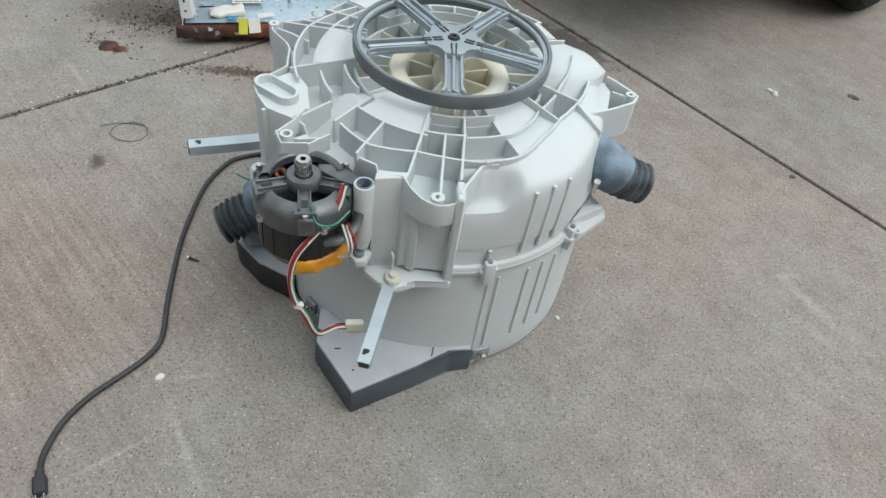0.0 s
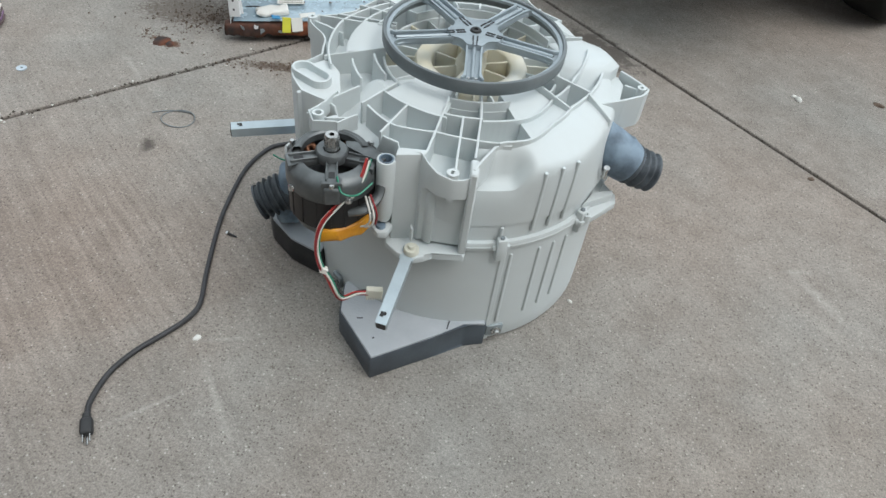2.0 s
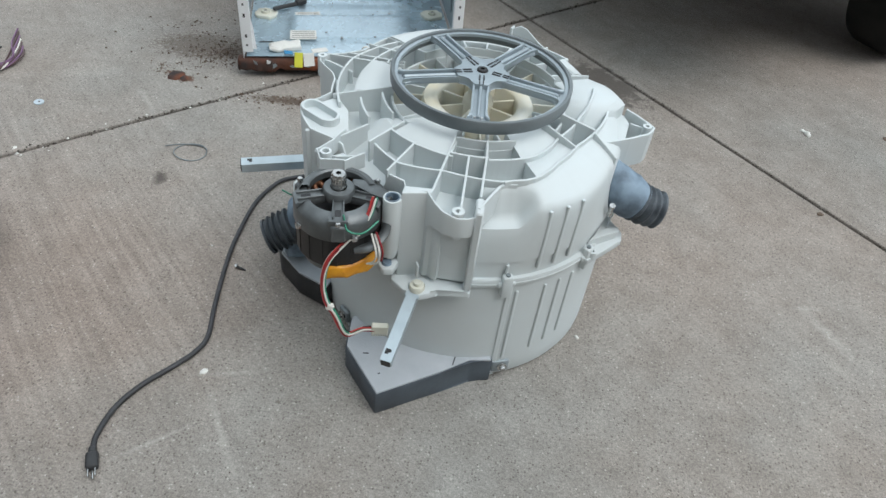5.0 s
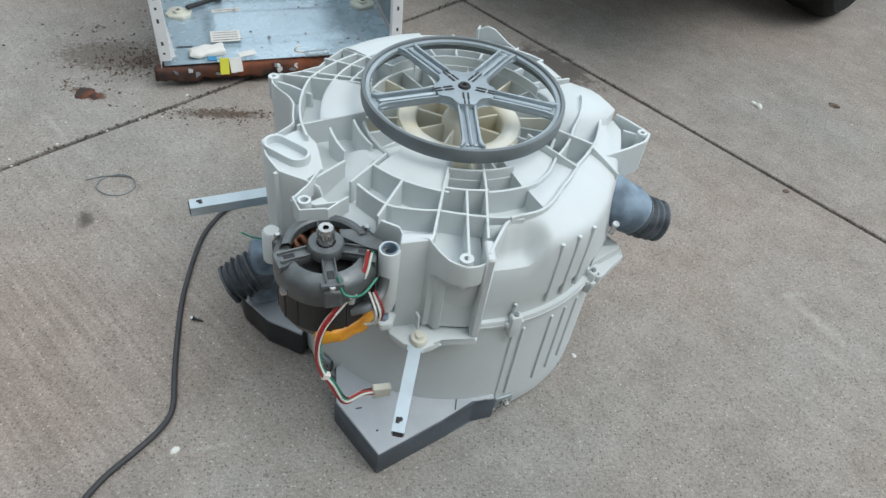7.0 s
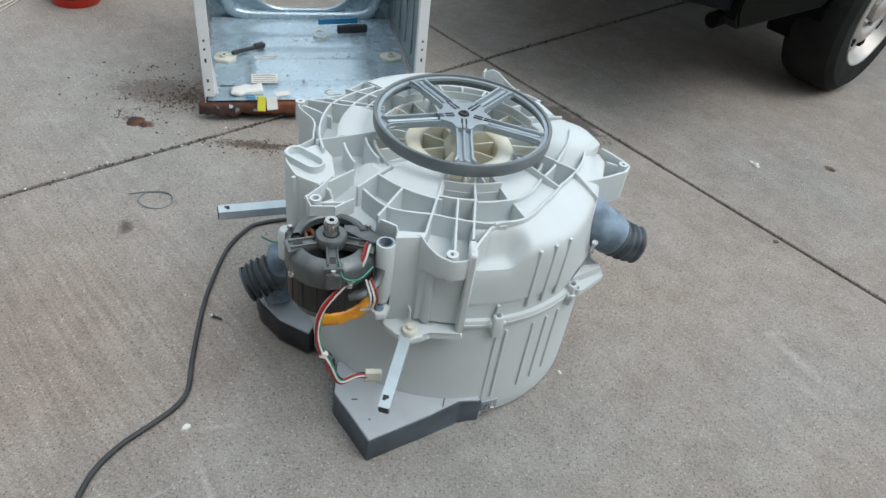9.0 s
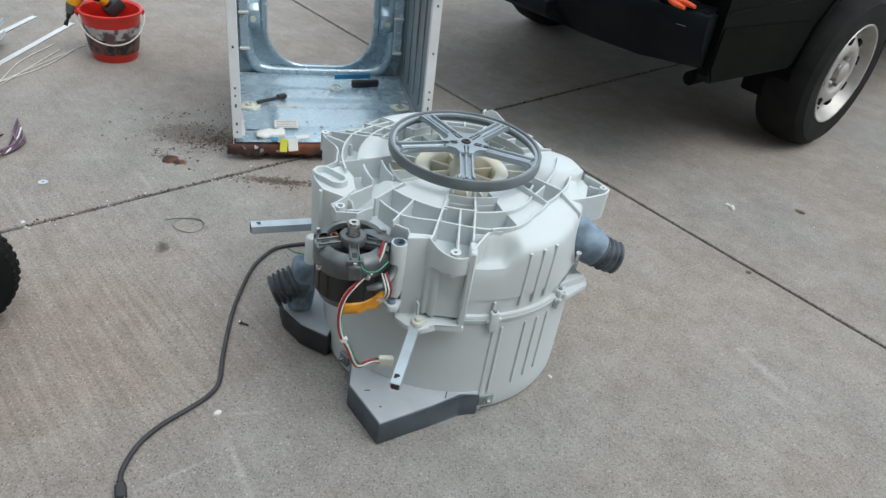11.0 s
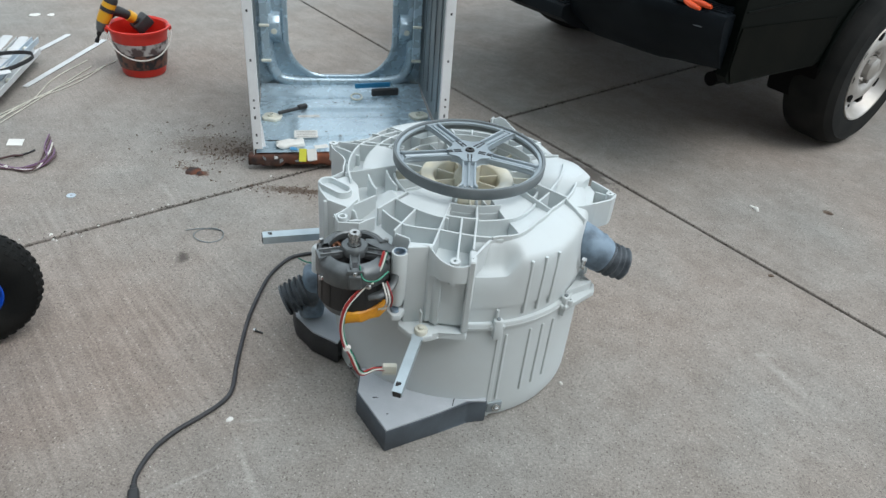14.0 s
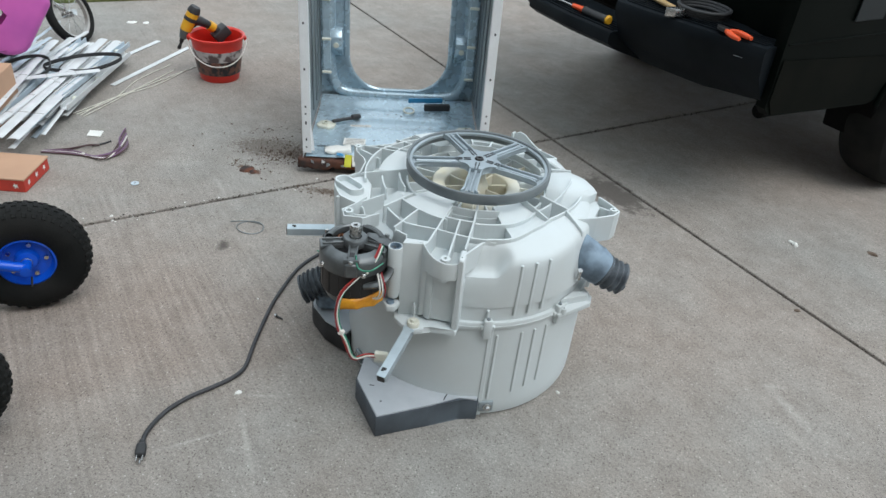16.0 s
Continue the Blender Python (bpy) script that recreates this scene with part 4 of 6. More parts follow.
# ---- the gutted washing machine cabinet ----
cab = thing("washer_cabinet", pose(-.751, .735, 0, -1.9, -.95, 15.06), "gutted washing machine cabinet, white outside, bare galvanised inside, rusty base", "washer cabinet")
W, D, H = .685, .643, .90
for x, s in ((0, 1), (W, -1)):
    side_p = part("side_panel", box(bmesh.new(), (.0015, D, H - .05), pose(x, D / 2, H / 2 + .03)), M_WHITE, cab, "white enamelled outer side")
    part("inner_sheet", box(bmesh.new(), (.0015, D - .03, H - .09), pose(x + s * .004, D / 2 + .012, H / 2 + .04)), M_GALVDK, side_p, "stained galvanised inner side")
    for k in range(4):
        part("side_groove", box(bmesh.new(), (.006, .012, H - .14), pose(x + s * .007, .20 + .11 * k, H / 2 + .06), .0025), M_GALVDK, side_p)
    fl = part("rear_flange", box(bmesh.new(), (.030, .002, H - .09), pose(x + s * .0155, -.001, H / 2 + .037), .0008), M_WHITE, cab, "white rear flange with punched holes")
    part("flange_return", box(bmesh.new(), (.002, .022, H - .09), pose(x + s * .030, .010, H / 2 + .037)), M_WHITE, fl)
    for z, hgt in ((.105, .006), (.135, .010), (.20, .012), (.235, .007), (.262, .007), (.40, .008), (.56, .008)):
        part("hole", box(bmesh.new(), (.006, .0016, hgt), pose(x + s * .014, -.0016, z)), M_BLACK, fl)
    rail = part("corner_rail", box(bmesh.new(), (.034, .018, H - .22), pose(x + s * .040, D - .110, H / 2 + .10), .003), M_GALV, cab)
    for z in (.22, .36, .52, .68):
        part("rail_clip", box(bmesh.new(), (.040, .008, .012), pose(x + s * .040, D - .121, z), .003), M_CONN, rail, "ivory plastic clip")
    bent = bmesh.new()
    prism(bent, [(0, .0), (.022, -.004), (.016, .075), (.004, .13)], 0, .0015, pose(x + s * .020, .012, .085, 90, 0, 25 * s), 0)
    part("torn_tab", bent, M_WHITE, cab)
# Front panel with the rounded door opening and its rolled lip
def door_outline(grow, n=16):
    hw, zb, zt, r = .213 + grow, .124 - grow, .66 + grow, .150 + grow * .6
    pts = []
    for cx, cz, a0 in ((W / 2 + hw - r, zb + r, -90), (W / 2 + hw - r, zt - r, 0), (W / 2 - hw + r, zt - r, 90), (W / 2 - hw + r, zb + r, 180)):
        pts += [(cx + r * math.cos(radians(a0 + 90 * k / n)), cz + r * math.sin(radians(a0 + 90 * k / n))) for k in range(n + 1)]
    return pts


def outer_outline(n=16):
    x0, x1, z0, z1 = .004, W - .004, .062, H - .02
    c = [((W / 2, z0), (x1, z0), (x1, (z0 + z1) / 2)), ((x1, (z0 + z1) / 2), (x1, z1), (W / 2, z1)), ((W / 2, z1), (x0, z1), (x0, (z0 + z1) / 2)), ((x0, (z0 + z1) / 2), (x0, z0), (W / 2, z0))]
    pts = []
    for a, b, d in c:
        for k in range(n + 1):
            t = 2 * k / n
            p, q, u = (a, b, t) if t <= 1 else (b, d, t - 1)
            pts.append((p[0] + (q[0] - p[0]) * u, p[1] + (q[1] - p[1]) * u))
    return pts


fp = bmesh.new()
rings = []
for pts, y in ((door_outline(.004), D - .006), (door_outline(0), D - .016), (door_outline(.005), D - .022), (door_outline(.020), D - .020), (door_outline(.026), D - .012), (outer_outline(), D)):
    rings.append([fp.verts.new((x, y, max(z, .058 + .002 * i))) for i, (x, z) in ((len(rings), p) for p in pts)])
for a, b in zip(rings, rings[1:]):
    k = len(a)
    for i in range(k):
        fp.faces.new((a[i], a[(i + 1) % k], b[(i + 1) % k], b[i]))
part("front_panel", fp, M_GALV, cab, "bare galvanised front panel round the door opening", 45)
bead = [(W / 2 - .296, .62), (W / 2 - .296, .40), (W / 2 - .294, .20), (W / 2 - .270, .125), (W / 2 - .220, .098), (W / 2 - .10, .092), (W / 2 + .10, .092), (W / 2 + .220, .098), (W / 2 + .270, .125), (W / 2 + .294, .20), (W / 2 + .296, .40), (W / 2 + .296, .62)]
part("pressed_bead", tube(bmesh.new(), [(x, D - .010, z) for x, z in bead], .022, 14, 6, None, True, 1.0), M_GALV, cab, "pressed bead round the opening", 70)
part("front_skin", box(bmesh.new(), (W, .0015, .06), pose(W / 2, D + .004, .09)), M_WHITE, cab)
part("top_rail", box(bmesh.new(), (W - .01, .06, .02), pose(W / 2, D - .03, H - .01), .002), M_GALV, cab)
for s in (-1, 1):
    bp = part("bump_stop", prism(bmesh.new(), [(-.044, .010), (-.056, .025), (-.056, .066), (-.032, .092), (0, .100), (0, -.035)], -.026, .026, pose(W / 2 + s * .268, D - .004, .285) @ Matrix(((0, 0, 1, 0), (1, 0, 0, 0), (0, 1, 0, 0), (0, 0, 0, 1))), .005), M_GALV, cab, "", 50)
    part("stop_plug", lathe(bmesh.new(), [(0, .003), (.011, .003), (.012, 0)], 16, pose(W / 2 + s * .268, D - .0605, .318, 90)), M_CONN, bp, "white plastic plug")
# Floor pan with pressed ridges
pan = bmesh.new()
nx, ny = 56, 52
vs = []
for j in range(ny + 1):
    row = []
    for i in range(nx + 1):
        x, y = .008 + (W - .016) * i / nx, .002 + (D - .02) * j / ny
        u, v = abs(x - W / 2), abs(y - .20)
        z = .066 + .010 * ease((.215 - u) / .02) * ease((.105 - v) / .02) + .012 * ease((y - .36) / .02) * ease((.24 - u) / .03) * ease((.50 - y) / .03)
        z += .020 * ease((y - .52) / .08)
        row.append(pan.verts.new((x, y, z)))
    vs.append(row)
for j in range(ny):
    for i in range(nx):
        pan.faces.new((vs[j][i], vs[j][i + 1], vs[j + 1][i + 1], vs[j + 1][i]))
part("floor_pan", pan, M_GALV, cab, "dented galvanised floor pan", 60)
base = bmesh.new()
box(base, (W + .03, .044, .040), pose(W / 2 - .006, .012, .040), .010, 2)
box(base, (W - .02, D - .05, .020), pose(W / 2, D / 2 + .02, .050), .004)
long_edges = [e for e in base.edges if abs(e.verts[0].co.x - e.verts[1].co.x) > .5]
bmesh.ops.subdivide_edges(base, edges=long_edges, cuts=46, use_grid_fill=True)
for v in base.verts:
    rag = noise.noise(v.co * 18) + .8 * noise.noise(v.co * 52) + .5 * noise.noise(v.co * 110)
    v.co += Vector((.2, .6, 1)) * .0085 * rag * (1 if v.co.z < .050 else .3)
part("rusty_base", base, M_RUST, cab, "flaking rusted base rail", 60)
rnd = random.Random(9)
for k in range(16):
    x = .02 + (W - .04) * rnd.random()
    flake = prism(bmesh.new(), [pol((.004 + .008 * rnd.random()) * (.6 + .7 * rnd.random()), 60 * i) for i in range(6)], 0, .0012, pose(x, -.0125 - .003 * rnd.random(), .036 + .020 * rnd.random(), 90 + 20 * (rnd.random() - .5), 0, 30 * (rnd.random() - .5)))
    part("paint_flake", flake, M_WHITE if k % 3 == 0 else M_GALVDK, cab, "peeling paint flake")
for x, y in ((.05, .06), (W - .05, .06), (.05, D - .06), (W - .05, D - .06)):
    part("levelling_foot", cyl(bmesh.new(), .022, .018, .05, pose(x, y, .012 - (.026 if y > .3 else 0)), 16), M_BLACK, cab)
for s in (-1, 1):
    mt = part("damper_mount", prism(bmesh.new(), [(-.034, -.02), (-.020, -.036), (.026, -.034), (.040, -.010), (.034, .024), (-.012, .034), (-.034, .02)], .066, .078, pose(W / 2 + s * .286, .304, 0, 0, 0, 20 * s), .003), M_CONN, cab, "ivory plastic damper mount", 40)
    part("mount_ring", lathe(bmesh.new(), [(.007, .07), (.007, .086), (.014, .086), (.015, .07)], 20, pose(W / 2 + s * .288, .300, 0)), M_CONN, mt, "", 40)
    part("mount_screw", lathe(bmesh.new(), [(0, .083), (.006, .083), (.007, .07)], 10, pose(W / 2 + s * .288, .300, 0)), M_DARKMETAL, mt)
for x, y, w, h, turn in ((.198, .295, .085, .065, 4), (.183, .130, .085, .065, 0)):
    st = part("sticker", box(bmesh.new(), (w, h, .0008), pose(x, y, .0775 if y < .2 else .0760 - .008, 0, 0, turn)), M_PAPER, cab, "off-white printed sticker")
    for k in range(4):
        part("print_bar", box(bmesh.new(), (w * .86, .0045, .0005), pose(x, y - .022 + .0145 * k, (.0775 if y < .2 else .068) + .0007, 0, 0, turn)), M_PRINT, st)
for x, y, l2 in ((.065, .10, .045), (.065, .345, .042)):
    part("pan_slot", box(bmesh.new(), (l2, .007, .001), pose(x, y, .0672)), M_BLACK, cab)
rnd = random.Random(5)
for k in range(34):
    x, y = .22 + .42 * rnd.random(), .06 + .40 * rnd.random() ** 1.4
    s = .002 + .004 * rnd.random()
    part("dirt_fleck", box(bmesh.new(), (s * 1.6, s, .0012), pose(x, y, .0785 if abs(x - W / 2) < .2 and abs(y - .2) < .095 else .0795 if y > .37 and abs(x - W / 2) < .22 else .0672, 0, 0, rnd.random() * 180)), M_GRIT, cab)

# Loose bits lying in the cabinet
CABM = cab.matrix_world


def in_cab(x, y, z, turn=0):
    return CABM @ pose(x, y, z, 0, 0, turn)


stick = thing("black_bracket", in_cab(.135, .34, .086, 31), "black plastic bracket lying on the cabinet floor", "bracket")
part("bar", box(bmesh.new(), (.125, .014, .012), None, .003), M_BLACK, stick)
part("head", box(bmesh.new(), (.040, .022, .018), pose(.045, 0, .003), .004), M_BLACK, stick)
ring = thing("elastic_ring", in_cab(.395, .47, .083), "pale yellow-green rubber ring lying in the cabinet", "ring")
part("band", tube(bmesh.new(), [(.022 * math.cos(a), .034 * math.sin(a), .004) for a in (2 * math.pi * k / 20 for k in range(21))], .004, 8, 2), M_CONN, ring)
pad = thing("dark_pad", in_cab(.518, .515, .090, 8), "dark grey foam pad with blue tape in the cabinet", "foam pad")
part("foam", box(bmesh.new(), (.115, .020, .030), None, .005, 2), M_BLACK, pad)
part("tape", box(bmesh.new(), (.150, .006, .020), pose(-.05, .016, .026), .001), M_BLUE, pad, "blue tape strip")
rag = thing("torn_wrapper", in_cab(.125, .050, .076, 12), "crumpled white wrapper on the cabinet edge", "wrapper")
rb = box(bmesh.new(), (.100, .045, .020), None, .006)
bmesh.ops.subdivide_edges(rb, edges=rb.edges[:], cuts=3, use_grid_fill=True)
for v in rb.verts:
    v.co += Vector((noise.noise(v.co * 40), noise.noise(v.co * 45 + Vector((3, 1, 7))), noise.noise(v.co * 38 + Vector((9, 4, 2))))) * .010
part("paper", rb, M_PAPER, rag, "", 60)
tag = thing("energy_tag", in_cab(.178, .000, .060, 8), "yellow, blue and white paper tag over the rusty base", "tag")
part("yellow_flap", box(bmesh.new(), (.026, .004, .046), pose(-.012, -.014, .002, -20, 8, 0), .001), M_YELLOW, tag, "yellow flap")
part("blue_flap", box(bmesh.new(), (.026, .020, .004), pose(-.040, .010, .018, 0, 10, 0), .001), M_BLUE, tag, "blue flap")
part("white_flap", box(bmesh.new(), (.034, .003, .042), pose(.020, -.016, .002, -14, 0, 0), .001), M_PAPER, tag, "white card")
part("white_flap", box(bmesh.new(), (.050, .026, .003), pose(.058, .008, .020, 0, 0, 6), .001), M_PAPER, tag)
spring = thing("steel_spring", in_cab(.430, -.004, .068, 2), "small steel coil spring on the cabinet edge", "spring")
sp_pts = [(-.035 + .07 * k / 110, .009 * math.cos(k * .72), .009 + .009 * math.sin(k * .72)) for k in range(111)]
part("coil", tube(bmesh.new(), sp_pts, .0016, 5, 0), M_ZINC, spring, smooth=60)
part("hook", tube(bmesh.new(), [(-.035, .0, .018), (-.050, 0, .018), (-.062, -.003, .026), (-.058, -.005, .036), (-.045, -.004, .038)], .0028, 6, 6), M_WWHITE, spring, smooth=60)

# ---- the parked pickup ----
M_BAND0 = mat("grey_plate", (0.016, 0.020, 0.022), 0.5, spec=0.2)
truck = thing("pickup_truck", pose(.77, .88, 0, 0, 0, 43), "parked dark green-black pickup truck with a step bumper", "pickup truck")
X_OUT = table([(-.05, .03), (0, -.015), (.14, -.05), (.37, -.097), (.57, -.126), (.85, -.140), (1.13, -.126), (1.33, -.097), (1.56, -.05), (1.70, -.015), (1.75, .03)])


def bumper_section(y0, y1, zt, z_low, depth, n=10):
    bm = bmesh.new()
    cols = []
    for k in range(n + 1):
        y = y0 + (y1 - y0) * k / n
        xo = X_OUT(y)
        dp = depth * float(np.interp(min(y, 1.70 - y), [-.02, .10, .28], [.22, .55, 1.0]))
        zb = z_low + .07 * float(np.interp(min(y, 1.70 - y), [0, .30], [1, 0]))
        prof = [(xo + dp * .95, zb), (xo + dp * .85, zb - .004), (xo + .05 * dp / depth, zb + (zt - zb) * .42), (xo + .004, zt - .045), (xo, zt - .02), (xo + .006, zt - .004), (xo + .018, zt), (xo + dp, zt), (xo + dp, zb)]
        cols.append([bm.verts.new((x, y, z)) for x, z in prof])
    for a, b in zip(cols, cols[1:]):
        for j in range(len(a)):
            bm.faces.new((a[j], b[j], b[(j + 1) % len(a)], a[(j + 1) % len(a)]))
    bm.faces.new(cols[0])
    bm.faces.new(cols[-1][::-1])
    return bm


bump = part("bumper", bumper_section(.012, .595, .676, .43, .24), M_BUMPER, truck, "worn blue-black bumper end", 35)
part("bumper", bumper_section(1.105, 1.69, .676, .43, .24), M_BUMPER, truck, "", 35)
step = part("bumper_step", bumper_section(.596, 1.104, .556, .43, .25), M_BUMPER, truck, "lower bumper step", 35)
for k in range(5):
    for y0, y1, z, par in ((.03, .57, .677, bump), (.61, 1.09, .557, step)):
        pts = [(X_OUT(y0 + (y1 - y0) * i / 8) + .030 + .022 * k, y0 + (y1 - y0) * i / 8) for i in range(9)]
        part("tread_ridge", strip(bmesh.new(), pts, z - .002, z + .004, .008), M_BUMPER, par)
part("scratch", strip(bmesh.new(), [(X_OUT(y) - .0005, y) for y in (.075, .09, .105)], .6255, .6272, .0015), M_GALVDK, bump, "pale scratch")


# Bed side with the wheel arch cut out
def bed_side(y, thick):
    bm = bmesh.new()
    wc, wr = 1.115, .395
    outline = [(.045, .475), (.075, .445), (.66, .415)]
    outline += [(wc - wr * math.cos(radians(a)), .345 + wr * math.sin(radians(a))) for a in range(14, 167, 8)]
    outline += [(1.68, .42), (2.60, .42), (2.60, 1.06), (.035, 1.06), (.035, .70)]
    prism(bm, outline, 0, thick, Matrix(((1, 0, 0, 0), (0, 0, 1, y), (0, 1, 0, 0), (0, 0, 0, 1))), 0)
    return bm


for y in (-.015, 1.675):
    bs = part("bed_side", bed_side(y, .04), M_PAINT, truck, "dark glossy bed side")
    yo = y - .004 if y < 1 else y + .044
    part("lower_film", prism(bmesh.new(), [(.05, .50), (.08, .452), (.66, .424), (.72, .50), (.70, .60), (.05, .64)], 0, .003, Matrix(((1, 0, 0, 0), (0, 0, 1, yo), (0, 1, 0, 0), (0, 0, 0, 1)))), M_SILL, bs, "dust-filmed lower side")
    arch = [(1.115 - .405 * math.cos(radians(a)), yo, .345 + .405 * math.sin(radians(a))) for a in range(8, 173, 6)]
    part("arch_lip", tube(bmesh.new(), arch, .012, 8, 2), M_PAINT, bs, "", 60)
    part("crease", box(bmesh.new(), (2.5, .004, .006), pose(1.30, yo + .002, .690), .001), M_PAINT, bs)
    part("mud_flap", box(bmesh.new(), (.026, .20, .30), pose(.775, y + (.11 if y < 1 else -.07), .375, 0, -12, 0), .006), M_UNDER, bs, "black rubber mud flap")
part("side_plate", box(bmesh.new(), (.16, .006, .16), pose(.43, -.0205, .825), .002), M_BAND0, truck, "small grey side plate")
part("tailgate", box(bmesh.new(), (.05, 1.58, .40), pose(.16, .85, .86), .01, 2), M_PAINT, truck)
part("bed_floor", box(bmesh.new(), (2.4, 1.62, .06), pose(1.36, .85, .66), .005), M_UNDER, truck)
part("chassis", box(bmesh.new(), (3.9, 1.46, .22), pose(2.55, .85, .49), .02), M_UNDER, truck)
for y in (.50, 1.2):
    part("frame_rail", box(bmesh.new(), (3.9, .08, .14), pose(2.7, y, .34), .01), M_UNDER, truck)
part("rear_axle", cyl(bmesh.new(), .05, .05, 1.4, pose(1.17, .15, .34, -90), 16), M_UNDER, truck)
part("tail_pipe", cyl(bmesh.new(), .028, .028, .5, pose(.34, .20, .34, 0, 90), 16), M_UNDER, truck)
cabm = bmesh.new()
prism(cabm, [(2.62, .42), (4.9, .42), (4.9, .95), (4.0, 1.06), (3.75, 1.15), (3.35, 1.66), (2.72, 1.66), (2.62, 1.1)], 0, 1.70, Matrix(((1, 0, 0, 0), (0, 0, 1, 0), (0, 1, 0, 0), (0, 0, 0, 1))), .03)
part("cab_body", cabm, M_PAINT, truck, "", 40)


def road_wheel(parent, x, y_out, sgn):
    m = pose(x, y_out, .345, 90 if sgn < 0 else -90)
    R, wd = .345, .215
    prof = [(.212, -.012), (.222, .002), (.262, .008), (.308, .003), (.331, -.014), (.342, -.040), (R, -.07), (R, -wd + .07), (.342, -wd + .04), (.331, -wd + .014), (.30, -wd), (.212, -wd + .012)]
    tyre = part("wheel", lathe(bmesh.new(), prof, 72, m), M_TYRE, parent, "dusty black tyre on a silver steel wheel", 30)
    part("bead_line", lathe(bmesh.new(), [(.300, .0035), (.303, .0065), (.306, .0035)], 72, m), M_TYRE, tyre, "", 60)
    part("rim", lathe(bmesh.new(), [(.213, -.010), (.219, .002), (.2165, .006), (.210, .004), (.200, -.012), (.192, -.040), (.186, -.048)], 72, m), M_WHEEL, tyre, "dusty silver rim", 40)
    part("disc", lathe(bmesh.new(), [(.188, -.050), (.182, -.044), (.170, -.050), (.128, -.022), (.105, -.016), (.085, -.024), (.070, -.040), (.048, -.042), (.046, -.012), (.034, -.006), (0, -.006)], 72, m), M_WHEEL, tyre, "", 40)
    for k in range(8):
        a = 45 * k + 12
        part("wheel_window", prism(bmesh.new(), [pol(.128, a - 6), pol(.155, a - 8), pol(.158, a), pol(.155, a + 8), pol(.128, a + 6), pol(.124, a)], -.045, -.022, m, .003), M_UNDER, tyre)
    for k in range(16):
        a = 22.5 * k
        part("rim_hole", cyl(bmesh.new(), .008, .008, .004, m @ pose(*pol(.178, a), -.049), 8), M_UNDER, tyre)
    for k in range(5):
        part("lug_nut", cyl(bmesh.new(), .011, .010, .022, m @ pose(*pol(.062, 72 * k), -.042), 6), M_SHINY, tyre)
    return tyre


road_wheel(truck, 1.115, -.085, -1)
road_wheel(truck, 4.1, -.05, -1)
road_wheel(truck, 1.17, 1.75, 1)
road_wheel(truck, 4.1, 1.75, 1)

# Tools left on the bumper
TRM = truck.matrix_world
pliers = thing("pliers", TRM @ pose(-.040, .150, .681, 0, 0, -98), "slip-joint pliers with orange grips on the bumper", "pliers")
for s in (-1, 1):
    part("grip", tube(bmesh.new(), [(-.004, s * .008, .010), (.018, s * .018, .011), (.045, s * .025, .010), (.078, s * .026, .009)], .009, 10, 6, lambda t: .0060 + .0035 * math.sin(t * math.pi)), M_HANDLE, pliers, "orange rubber grip", 60)
part("jaws", prism(bmesh.new(), [(-.055, -.004), (-.035, -.014), (-.008, -.012), (.0, 0), (-.008, .012), (-.035, .014), (-.055, .004)], .003, .016, None, .003), M_DARKMETAL, pliers, "dark steel jaws", 40)
driver = thing("nut_driver", TRM @ pose(-.070, .68, .573, 0, 0, 92), "nut driver with black grip and orange end on the bumper step", "screwdriver")
part("grip", tube(bmesh.new(), [(.0, 0, .0), (.03, 0, 0), (.10, 0, 0), (.13, 0, 0)], .02, 16, 6, lambda t: .0175 - .003 * math.sin(t * math.pi)), M_BLACK, driver, "", 60)
part("end_cap", cyl(bmesh.new(), .019, .017, .012, pose(.0, 0, 0, 0, -90), 20, .003), M_YTOOL, driver, "orange end cap")
part("collar", cyl(bmesh.new(), .012, .009, .07, pose(.13, 0, 0, 0, 90), 14), M_HANDLE, driver, "red collar")
part("blade", cyl(bmesh.new(), .0045, .0045, .14, pose(.20, 0, 0, 0, 90), 10), M_SHINY, driver)
hammer = thing("hammer", TRM @ pose(-.060, .35, .697, 0, 0, 75), "claw hammer with wooden handle on the bumper", "hammer")
part("head", prism(bmesh.new(), [(-.014, -.045), (.014, -.045), (.016, -.020), (.012, .01), (.016, .05), (-.004, .062), (-.014, .03)], -.014, .014, None, .004), M_SHINY, hammer, "worn steel head", 40)
part("handle", tube(bmesh.new(), [(.01, 0, .002), (.10, 0, 0), (.20, 0, 0), (.30, 0, 0)], .013, 12, 5, lambda t: .0105 + .004 * t, True, .75), M_WOOD, hammer, "pale wooden handle", 60)
rope = thing("coiled_hose", TRM @ pose(.03, .33, .69), "black coiled hose lying on the bumper", "hose")
for k in range(3):
    part("coil", tube(bmesh.new(), [((.070 + .006 * k) * math.cos(a), (.085 + .004 * k) * math.sin(a), .006 + .009 * k) for a in (2 * math.pi * i / 20 for i in range(21))], .007, 8, 2), M_BLACK, rope, smooth=60)

# ---- red bucket and drill ----
bucket = thing("bucket", pose(-1.475, 1.480, 0), "red plastic bucket with a dark printed band and wire handle", "bucket")
part("shell", lathe(bmesh.new(), [(0, .004), (.086, .0), (.090, .006), (.118, .195), (.126, .196), (.127, .206), (.122, .208), (.114, .200), (.086, .008), (0, .008)], 56), M_BUCKET, bucket, "glossy red shell", 35)
M_BAND = mat("printed_band", (0.16, 0.07, 0.05), 0.4, col2=(0.02, 0.02, 0.025), scale=38, detail=2, mix=(0.42, 0.56))
M_BAND2 = mat("printed_band_pale", (0.48, 0.45, 0.44), 0.4, col2=(0.10, 0.07, 0.07), scale=26, detail=2, mix=(0.44, 0.56))
